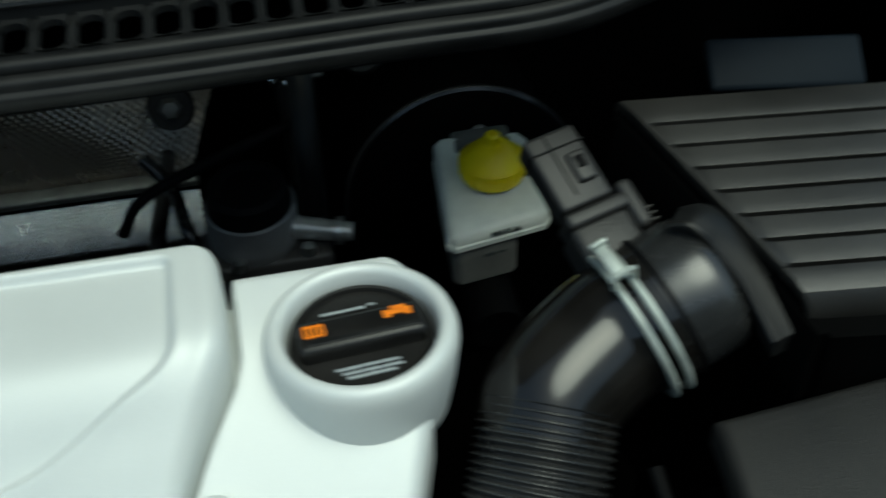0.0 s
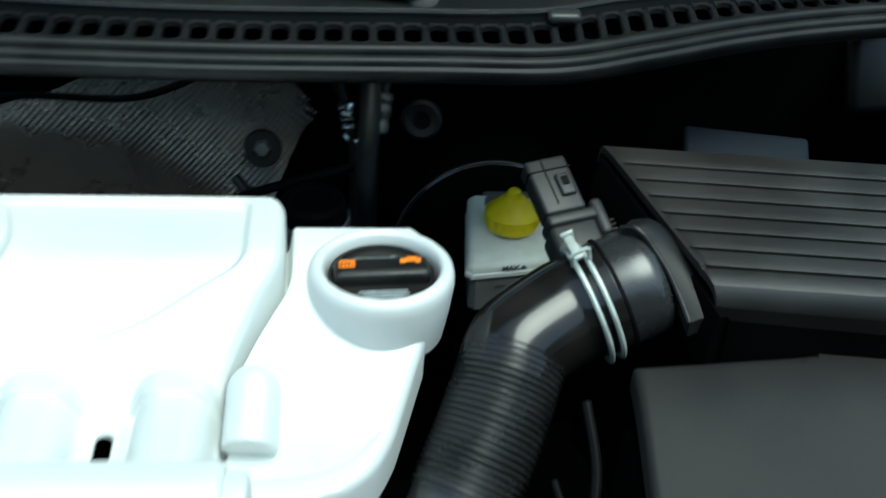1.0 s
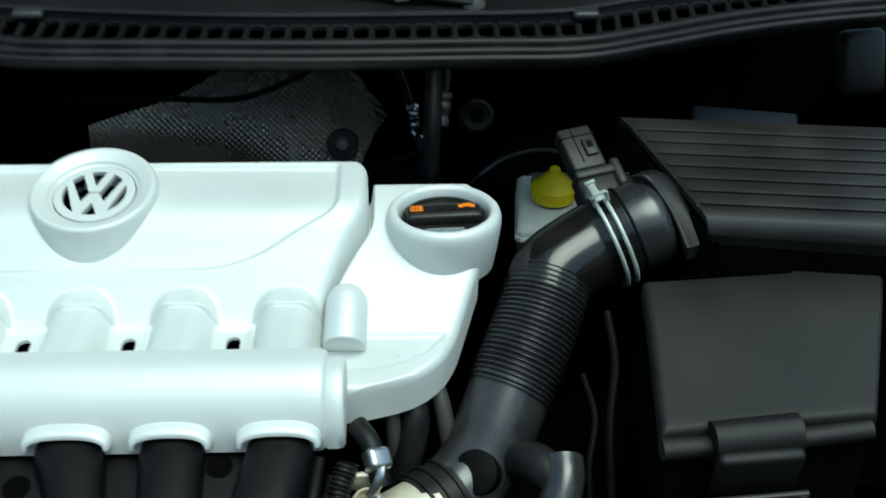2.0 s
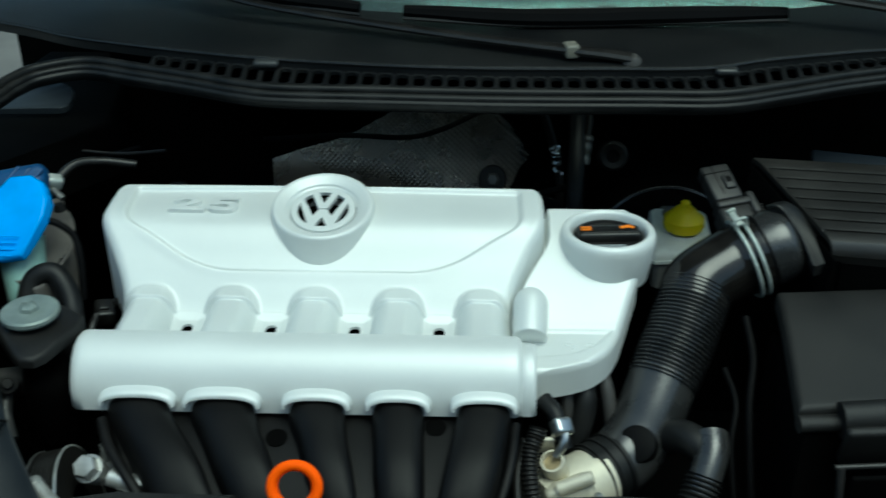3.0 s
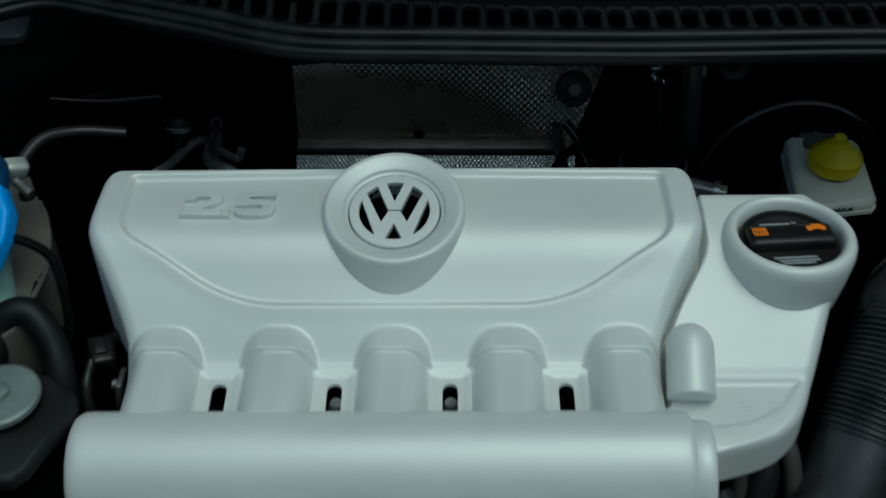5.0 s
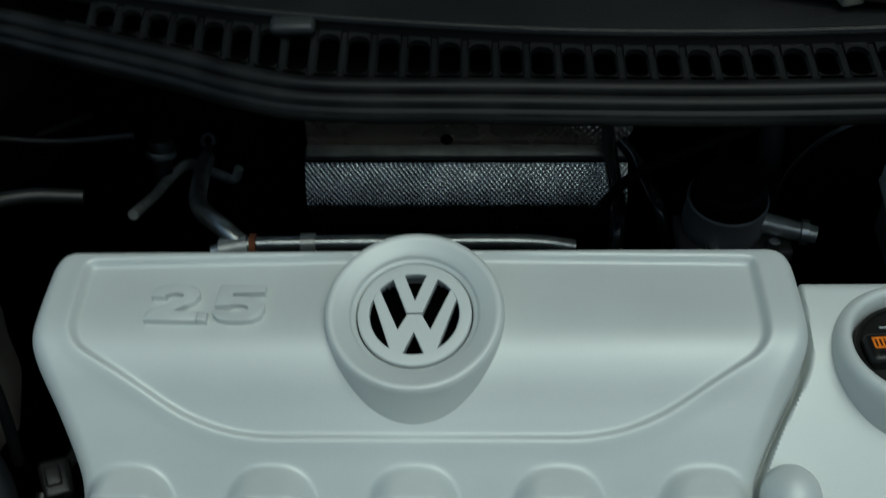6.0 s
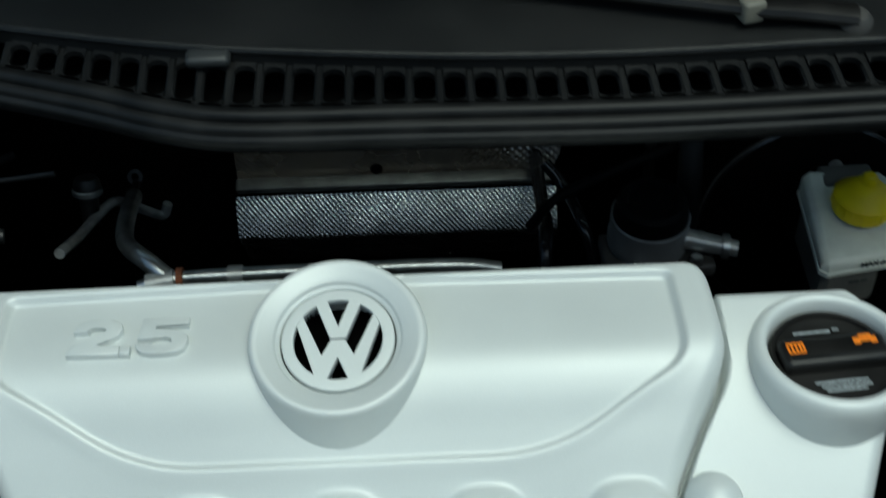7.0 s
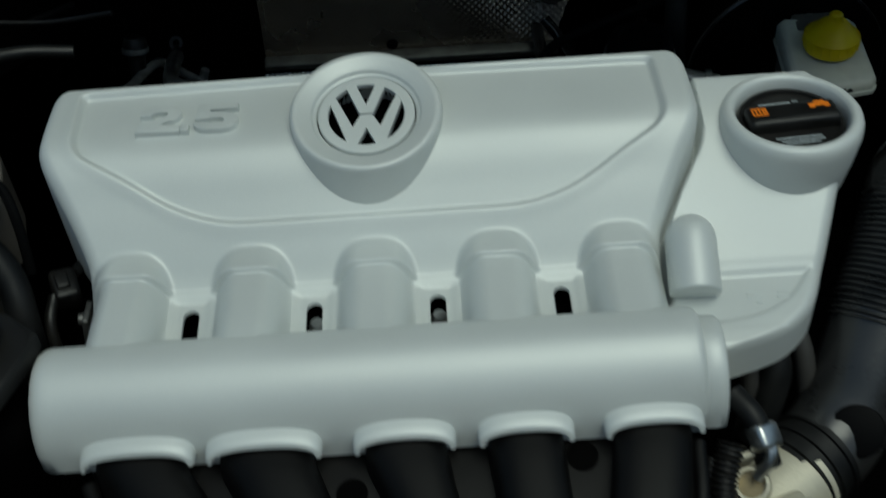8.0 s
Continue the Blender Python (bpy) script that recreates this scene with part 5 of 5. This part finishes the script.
part("sleeve", lathe([(0.0085, -0.022), (0.0105, -0.020), (0.0105, -0.012), (0.0092, -0.010), (0.0092, -0.004), (0.0105, -0.002), (0.0105, 0.006), (0.0092, 0.008), (0.0092, 0.013), (0.0105, 0.015), (0.0100, 0.020), (0.006, 0.022)], 22, CR), LEDGE, crimp)
part("pipe", tube([(0.325, 0.522, 0.892), (0.328, 0.535, 0.915), (0.318, 0.56, 0.945)], 0.0052, 12), BLACK, crimp)
wrap = thing("wrapped_line", (0.288, 0.585, 0.81), "thin line behind the pump in crinkled metal foil", "metal pipe")
part("line", tube([(0.266, 0.60, 0.895), (0.278, 0.592, 0.862), (0.289, 0.582, 0.822), (0.294, 0.57, 0.78), (0.294, 0.56, 0.70)], 0.0055, 12), BLACK, wrap)
bm = tube([(0.281, 0.588, 0.850), (0.285, 0.585, 0.838), (0.288, 0.582, 0.826), (0.291, 0.578, 0.806)], 0.0075, 14)
for v in bm.verts:
    v.co += 0.0042 * noise.noise_vector(v.co * 150)
part("foil_wrap", bm, FOIL, wrap, "crinkled metal foil")
grommet = thing("firewall_grommet", (0.3666, 0.560, 0.845), "black rubber grommet on the firewall", "grommet")
part("ring", lathe([(0.010, 0.004), (0.018, 0.006), (0.022, 0.003), (0.023, -0.004)], 28, axis((0.3666, 0.540, 0.853), (0, -0.9, 0.3))), RUBBER, grommet)
part("stem", tube([(0.3666, 0.540, 0.853), (0.3666, 0.66, 0.81)], 0.011, 14, 4), MATT, grommet)
loose("loom_cable", tube([(0.150, 0.40, 0.80), (0.175, 0.406, 0.830), (0.240, 0.441, 0.834), (0.293, 0.465, 0.836), (0.312, 0.48, 0.83)], 0.0050, 12), MATT, "black cable looping over the pump housing", "cable", group="cables")
loose("loom_cable", tube([(0.175, 0.600, 0.725), (0.172, 0.50, 0.745), (0.17, 0.43, 0.760), (0.165, 0.40, 0.735), (0.16, 0.38, 0.70)], 0.0075, 12), GLOSSY, "black cable hanging behind the engine", "cable", group="cables")
loose("loom_cable", tube([(0.17, 0.47, 0.82), (0.19, 0.45, 0.80), (0.20, 0.40, 0.80), (0.21, 0.38, 0.77)], 0.006, 12), GLOSSY, "black cable beside the pump housing", "cable", group="cables")
# metal pipes at the back of the engine
rail = thing("coolant_pipe", (-0.03, 0.275, 0.87), "bright metal coolant pipe behind the cover, rusty at one joint", "metal pipe")
part("pipe", tube([(-0.175, 0.272, 0.872), (-0.14, 0.276, 0.877), (0.0, 0.283, 0.872), (0.08, 0.288, 0.866), (0.115, 0.29, 0.858)], 0.0058, 16), STEEL, rail)
part("sleeve", tube([(-0.168, 0.272, 0.874), (-0.146, 0.275, 0.876)], 0.0092, 16), ALLOY, rail)
part("joint", tube([(-0.144, 0.2755, 0.877), (-0.139, 0.2757, 0.877)], 0.0088, 16), RUST, rail, "rusty joint")
part("joint", tube([(-0.104, 0.278, 0.8755), (-0.092, 0.2785, 0.875)], 0.0082, 16), ALLOY, rail)
part("riser", tube([(-0.150, 0.275, 0.876), (-0.168, 0.290, 0.882), (-0.192, 0.322, 0.870), (-0.207, 0.360, 0.851), (-0.216, 0.410, 0.833), (-0.221, 0.450, 0.818)], 0.0078, 16), STEEL, rail)
ac = thing("refrigerant_pipe", (-0.25, 0.40, 0.83), "dull metal pipe with a bent end and a fitting", "metal pipe")
part("pipe", tube([(-0.262, 0.345, 0.845), (-0.258, 0.39, 0.825), (-0.250, 0.425, 0.818), (-0.238, 0.45, 0.812), (-0.222, 0.472, 0.780), (-0.210, 0.484, 0.762), (-0.203, 0.486, 0.775)], 0.0048, 14), ALLOY, ac)
part("fitting", lathe([(0, 0.016), (0.010, 0.016), (0.0125, 0.010), (0.0125, 0.000), (0.009, -0.004), (0.008, -0.03)], 22, axis((-0.256, 0.432, 0.838), (0.05, 0.3, 0.95))), BLACK, ac, "black hose fitting")
part("fitting_ring", lathe([(0.0120, -0.003), (0.0140, -0.002), (0.0140, 0.002), (0.0120, 0.003)], 22, axis((-0.256, 0.432, 0.841), (0.05, 0.3, 0.95))), STEEL, ac)
part("post", tube([(-0.220, 0.445, 0.815), (-0.224, 0.468, 0.812), (-0.227, 0.483, 0.806)], 0.0040, 10, 4), BLACK, ac)
part("eye", lathe([(0.004, -0.002), (0.0075, -0.002), (0.0075, 0.002), (0.004, 0.002)], 18, axis((-0.227, 0.485, 0.812), (0, -0.8, 0.6))), BLACK, ac)
for pts, r in (([(-0.40, 0.34, 0.93), (-0.33, 0.345, 0.932), (-0.28, 0.37, 0.935)], 0.0035), ([(-0.20, 0.215, 0.905), (-0.205, 0.21, 0.88), (-0.206, 0.205, 0.84)], 0.0035)):
    loose("metal_line", tube(pts, r, 12), MATT, "thin dull metal line beside the engine", "metal pipe", group="thin lines")
# ---- washer filler neck with blue cap ----
washer = thing("washer_filler", (-0.33, 0.05, 0.80), "pale washer fluid neck with a bright blue flap cap", "washer filler")
part("neck", tube([(-0.334, 0.088, 0.950), (-0.330, 0.074, 0.925), (-0.322, 0.056, 0.895), (-0.318, 0.045, 0.84)], lambda u: 0.0255 - 0.004 * u, 28), NECK, washer)
BL = Matrix.Translation((-0.333, 0.078, 0.982)) @ Matrix.Rotation(radians(-10), 4, "Z") @ Matrix.Rotation(radians(34), 4, "X")
flat = [(0.9 * x, y) for x, y in [(-0.022, 0.047), (0.004, 0.052), (0.024, 0.044), (0.038, 0.024), (0.040, 0.004), (0.034, -0.026), (0.028, -0.044), (0.004, -0.050), (-0.020, -0.052), (-0.032, -0.030), (-0.039, -0.004), (-0.036, 0.020)]]
bm = prism(flat, -0.012, lambda x, y: 0.004 - 2.2 * max(0, -0.018 - y) ** 1.6, 0.004, 3)
bmesh.ops.transform(bm, matrix=BL, verts=bm.verts)
flap = part("flap", bm, BLUE, washer, "bright blue flap cap")
for k in range(4):
    part("flap_rib", rbox((0.034 - 0.003 * k, 0.0016, 0.0010), BL @ pose(0.001, -0.026 - 0.0068 * k, 0.0034 - 0.0022 * k, 14, 0, 5), 0.0005, 1), BLUE, flap)
# hinge and its ribs take the shaded copy of the cap's blue
part("hinge", rbox((0.070, 0.034, 0.028), BL @ pose(-0.022, 0.050, -0.018, 0, 0, 18), 0.010, 3), BLUE_SHADED, washer, "blue hinge, shade painted into its colour")
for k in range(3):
    part("hinge_rib", rbox((0.005, 0.028, 0.006), BL @ pose(-0.024 + 0.014 * k, 0.052, -0.0055, 0, 0, -24), 0.002), BLUE_SHADED, washer)
part("tether", tube([(-0.300, 0.085, 0.975), (-0.286, 0.084, 0.970), (-0.271, 0.082, 0.956), (-0.264, 0.070, 0.930), (-0.264, 0.06, 0.89)], 0.004, 10), MATT, washer)
bm = prism(rounded_outline([(-0.362, 0.200, 0.012), (-0.340, 0.232, 0.010), (-0.322, 0.196, 0.010), (-0.302, 0.164, 0.010), (-0.287, 0.108, 0.006), (-0.296, 0.094, 0.006), (-0.291, 0.046, 0.008), (-0.306, 0.030, 0.008), (-0.356, 0.060, 0.02)], 4), 0.86, lambda x, y: 0.926 + 0.05 * (y - 0.12) - 0.20 * max(0.0, x + 0.30), 0.006, 3)
shoulder = thing("filler_tank", (-0.32, 0.12, 0.86), "grey brown plastic tank shoulder behind the filler", "fluid tank")
part("tank_top", bm, SHOULDER, shoulder)
seam = spline([(-0.318, 0.190, 0.9285), (-0.303, 0.160, 0.927), (-0.2905, 0.110, 0.9225), (-0.2955, 0.060, 0.9200), (-0.306, 0.036, 0.9205)], 6)
part("tank_seam", sweep(bmesh.new(), seam, 0.0022, 8), SHOULDER, shoulder)
part("tank_stud", lathe([(0, 0.008), (0.0055, 0.0075), (0.007, 0.004), (0.008, -0.004)], 16, pose(-0.330, 0.196, 0.930)), MOUNT, shoulder, "dark stud")

pipe_end = thing("heater_hose", (-0.31, 0.17, 0.96), "dark hose with a pale clip at its end", "hose")
part("hose", tube([(-0.325, 0.165, 0.972), (-0.305, 0.198, 0.988), (-0.278, 0.216, 0.985), (-0.239, 0.223, 0.978)], 0.0052, 16), BLACK, pipe_end)
part("clip", rbox((0.020, 0.015, 0.017), pose(-0.320, 0.169, 0.980, 20, 20, 40), 0.004, 3), CLAMP, pipe_end, "pale metal clip")
part("clip_screw", tube([(-0.318, 0.158, 0.975), (-0.304, 0.150, 0.968)], 0.004, 10), STEEL, pipe_end)
loose("firewall_line", tube([(-0.40, 0.322, 0.955), (-0.345, 0.322, 0.951), (-0.29, 0.322, 0.947), (-0.232, 0.322, 0.952)], 0.0022, 10), BLACK, "thin dark line along the back of the bay", "metal pipe", group="thin lines")

loose("tank_hose", tube([(-0.318, 0.030, 0.895), (-0.309, 0.046, 0.922), (-0.287, 0.050, 0.928), (-0.269, 0.036, 0.908), (-0.262, 0.016, 0.880), (-0.262, 0.0, 0.82)], 0.0115, 18), RUBBER, "thick black hose arching beside the filler neck", "hose")

# ---- engine mount ----
mount = thing("engine_mount", (-0.270, -0.055, 0.80), "dark domed engine mount with a pale round washer on top", "engine mount")
MT = pose(-0.273, -0.054, 0.946, 2)
part("plate", prism([(-0.322, -0.045), (-0.316, -0.034), (-0.290, -0.022), (-0.250, -0.022), (-0.224, -0.044), (-0.224, -0.058), (-0.242, -0.108), (-0.250, -0.117), (-0.264, -0.117), (-0.274, -0.108)], 0.921, lambda x, y: 0.938 - 0.10 * abs(y + 0.055), 0.005, 3), MOUNT, mount)
part("washer", lathe([(0, 0.002), (0.0265, 0.002), (0.0285, 0.0005), (0.0288, -0.003), (0.027, -0.006)], 44, MT), ZINC, mount, "pale zinc washer")
part("stud", lathe([(0, 0.014), (0.005, 0.013), (0.0065, 0.008), (0.009, 0.006), (0.010, 0.002)], 6, MT), ZINC, mount)
part("arm", rbox((0.05, 0.06, 0.10), pose(-0.262, -0.065, 0.845, 10, 0, 20), 0.018, 4), VOID, mount)
lug = thing("mount_lug", (-0.315, -0.055, 0.85), "dull cast metal lug with a bolt below the mount", "bracket")
part("lug", rbox((0.034, 0.022, 0.030), pose(-0.306, -0.061, 0.864, 25, 12, 30), 0.007, 3), GREY, lug)
part("lug_bolt", lathe([(0, 0.008), (0.005, 0.0078), (0.006, 0.006), (0.006, 0.002), (0.0095, 0.0015), (0.0100, -0.004)], 12, axis((-0.300, -0.078, 0.873), (0.3, -0.7, 0.7))), MOUNT, lug)
part("lug_arm", tube([(-0.308, -0.064, 0.860), (-0.304, -0.090, 0.845), (-0.292, -0.112, 0.830)], 0.007, 14), LEDGE, lug)
connector = thing("loom_connector", (-0.241, 0.054, 0.865), "dark electrical connector beside the cover", "electrical plug")
part("connector_body", rbox((0.020, 0.028, 0.020), pose(-0.241, 0.054, 0.876, 12, 8, 24), 0.004, 3), BLACK, connector)
part("connector_latch", rbox((0.010, 0.014, 0.004), pose(-0.240, 0.052, 0.887, 12, 8, 24), 0.0015), BLACK, connector)
part("lead", tube([(-0.236, 0.066, 0.880), (-0.231, 0.088, 0.870), (-0.236, 0.10, 0.82)], 0.0045, 12), BLACK, connector)
part("lead", tube([(-0.246, 0.043, 0.880), (-0.247, 0.020, 0.866), (-0.240, 0.0, 0.81)], 0.0045, 12), BLACK, connector)
clip = thing("loom_clip", (-0.225, 0.034, 0.845), "dull metal clip beside the cover", "bracket")
part("clip_plate", rbox((0.005, 0.022, 0.026), pose(-0.224, 0.034, 0.858, 0, 10, 0), 0.0015), LEDGE, clip)
part("clip_screw", lathe([(0, 0.004), (0.004, 0.0035), (0.005, 0.0), (0.005, -0.006)], 12, axis((-0.2275, 0.034, 0.862), (-1, -0.2, 0.3))), LEDGE, clip)

# ---- pulley, bolt and spigot in the front corner ----
pulley = thing("belt_pulley", (-0.215, -0.165, 0.76), "black ribbed belt pulley in the front corner", "pulley")
PU = axis((-0.222, -0.170, 0.795), (1, 0.1, 0.25))
prof = [(0.020, 0.016), (0.056, 0.016), (0.058, 0.014)]
for k in range(5):
    prof += [(0.0575, 0.011 - 0.005 * k), (0.0545, 0.0085 - 0.005 * k)]
prof += [(0.058, -0.0135), (0.056, -0.016), (0.02, -0.016)]
part("wheel", lathe(prof, 56, PU), BLACK, pulley)
part("rim", lathe([(0.057, 0.0165), (0.059, 0.015), (0.057, 0.0135)], 56, PU), ALLOY, pulley)
part("rim", lathe([(0.057, -0.0135), (0.059, -0.015), (0.057, -0.0165)], 56, PU), LEDGE, pulley)
idler = thing("tensioner_bolt", (-0.195, -0.172, 0.80), "bright hexagon bolt with a flange beside the manifold", "bolt")
HB = axis((-0.193, -0.173, 0.848), (-0.15, -0.6, 0.8))
part("head", lathe([(0, 0.009), (0.0105, 0.0085), (0.0122, 0.006), (0.0122, -0.002)], 6, HB), ALLOY, idler)
part("flange", lathe([(0, -0.0015), (0.0138, -0.002), (0.0142, -0.005), (0.010, -0.03)], 28, HB), ALLOY, idler)
alt = thing("alternator", (-0.16, -0.19, 0.74), "dull alloy alternator housing beside the manifold", "alternator")
for k, (x, y, z, r) in enumerate(((-0.168, -0.178, 0.838, 0.009), (-0.164, -0.186, 0.815, 0.012), (-0.158, -0.195, 0.790, 0.014))):
    part("housing_rib", tube([(x - 0.004, y + 0.004, z), (x + 0.03, y - 0.004, z - 0.004)], r, 18, 4), ALLOY, alt)
part("ear", prism([(-0.196, -0.150), (-0.176, -0.128), (-0.160, -0.150), (-0.162, -0.172), (-0.186, -0.172)], 0.826, 0.834, 0.003, 2), LEDGE, alt)
part("ear_stud", tube([(-0.186, -0.146, 0.834), (-0.187, -0.143, 0.852)], 0.0038, 12, 3), STEEL, alt)
part("housing", rbox((0.06, 0.06, 0.09), pose(-0.14, -0.17, 0.775), 0.015), LEDGE, alt)
spig = thing("filler_spigot", (-0.215, -0.235, 0.82), "bright metal spigot beside the pulley", "spigot")
part("pipe", tube([(-0.228, -0.210, 0.858), (-0.214, -0.222, 0.854), (-0.192, -0.240, 0.848)], 0.0075, 18, 4), ALLOY, spig)
part("ring", tube([(-0.231, -0.2075, 0.8585), (-0.226, -0.212, 0.8575)], 0.0086, 18, 3), ALLOY, spig)

# ---- fender rail with its bolts, fender edge ----
RAIL = [(-0.476, 0.250, 0.985), (-0.430, 0.150, 0.980), (-0.380, 0.034, 0.965), (-0.312, -0.110, 0.945), (-0.266, -0.198, 0.925), (-0.226, -0.255, 0.895), (-0.190, -0.300, 0.870)]
fender_rail = thing("fender_rail", (-0.35, -0.03, 0.90), "dark blue-grey painted inner fender rail with bolts", "fender rail")
part("rail", profile_along(bmesh.new(), spline(RAIL, 10), [(0.020, -0.003), (0.018, 0.000), (-0.012, 0.000), (-0.0145, 0.003), (-0.0165, 0.003), (-0.018, -0.002), (-0.018, -0.06), (0.020, -0.06)]), PAINT_IN, fender_rail, sharp=50)
part("seam", rbox((0.060, 0.0016, 0.001), pose(-0.272, -0.2005, 0.9262, 10, 0, -8), 0.0), VOID, fender_rail)
bolt = None
for (x, y, z), turn in zip(((-0.470, 0.246, 0.987), (-0.428, 0.148, 0.982), (-0.379, 0.032, 0.967), (-0.311, -0.111, 0.947), (-0.261, -0.206, 0.9245)), (0, 10, 40, 25, 5)):
    if bolt is None:
        bolt = thing("fender_bolt", (0, 0, 0), "dark painted flange bolt on the fender rail", "bolt", "bolts on the fender rail")
        part("flange", lathe([(0, 0.003), (0.0095, 0.003), (0.0125, 0.001), (0.0130, -0.002)], 28), PAINT_IN, bolt)
        part("head", lathe([(0, 0.0085), (0.0055, 0.0085), (0.0068, 0.007), (0.0070, 0.002)], 6), PAINT_IN, bolt)
        part("recess", lathe([(0.0030, 0.0088), (0.0030, 0.0086), (0, 0.0086)], 12), VOID, bolt)
        bolt.matrix_basis = pose(x, y, z, 8, 0, turn)
    else:
        copy_thing(bolt, pose(x, y, z, 8, 0, turn))
gutter = [Vector(p) + Vector((-0.042, -0.012, -0.035)) for p in RAIL]
part("gutter", profile_along(bmesh.new(), spline(gutter, 8), [(-0.04, -0.01), (-0.04, 0.0), (0.03, 0.0), (0.03, -0.01)]), VOID, fender_rail, "black gutter between fender and rail")
fen = [Vector(p) + Vector((-0.038, -0.014, 0.010)) for p in RAIL]
fen = [fen[0] + Vector((-0.008, 0.105, 0.012)), fen[0] + Vector((-0.010, 0.050, 0.008))] + fen
fender = loose("fender", profile_along(bmesh.new(), spline(fen, 8), [(0.000, -0.03), (-0.004, -0.004), (0.000, 0.003), (0.010, 0.006), (0.05, 0.006), (0.12, -0.012), (0.19, -0.06), (0.26, -0.20), (0.25, -0.20), (0.11, -0.03)]), PAINT, "dark metallic painted front fender", "fender", sharp=60)
bm = prism(rounded_outline([(-0.060, -0.022, 0.012), (0.046, -0.026, 0.014), (0.050, 0.016, 0.016), (0.022, 0.040, 0.016)], 5), -0.003, lambda x, y: 0.003 + 0.006 * math.cos(22 * x) * math.cos(30 * y), 0.002, 2)
bmesh.ops.transform(bm, matrix=pose(-0.418, 0.392, 0.990, 14, 0, 6), verts=bm.verts)
loose("corner_sheet", bm, PAINT, "smooth blue-grey painted panel at the back corner", "body panel")
part("panel_gap", rbox((0.075, 0.0018, 0.004), pose(-0.346, -0.2085, 0.9405, 4, 4, -3), 0.0), VOID, fender, "dark gap between two panels")
loose("corner_trim", prism([(-0.49, 0.64), (-0.36, 0.64), (-0.31, 0.36), (-0.37, 0.28), (-0.43, 0.20), (-0.475, 0.115), (-0.520, 0.15), (-0.560, 0.27), (-0.585, 0.40), (-0.500, 0.44)], 0.90, 0.975, 0.01, 3), VOID, "black plastic corner below the end of the cowl", "trim panel")
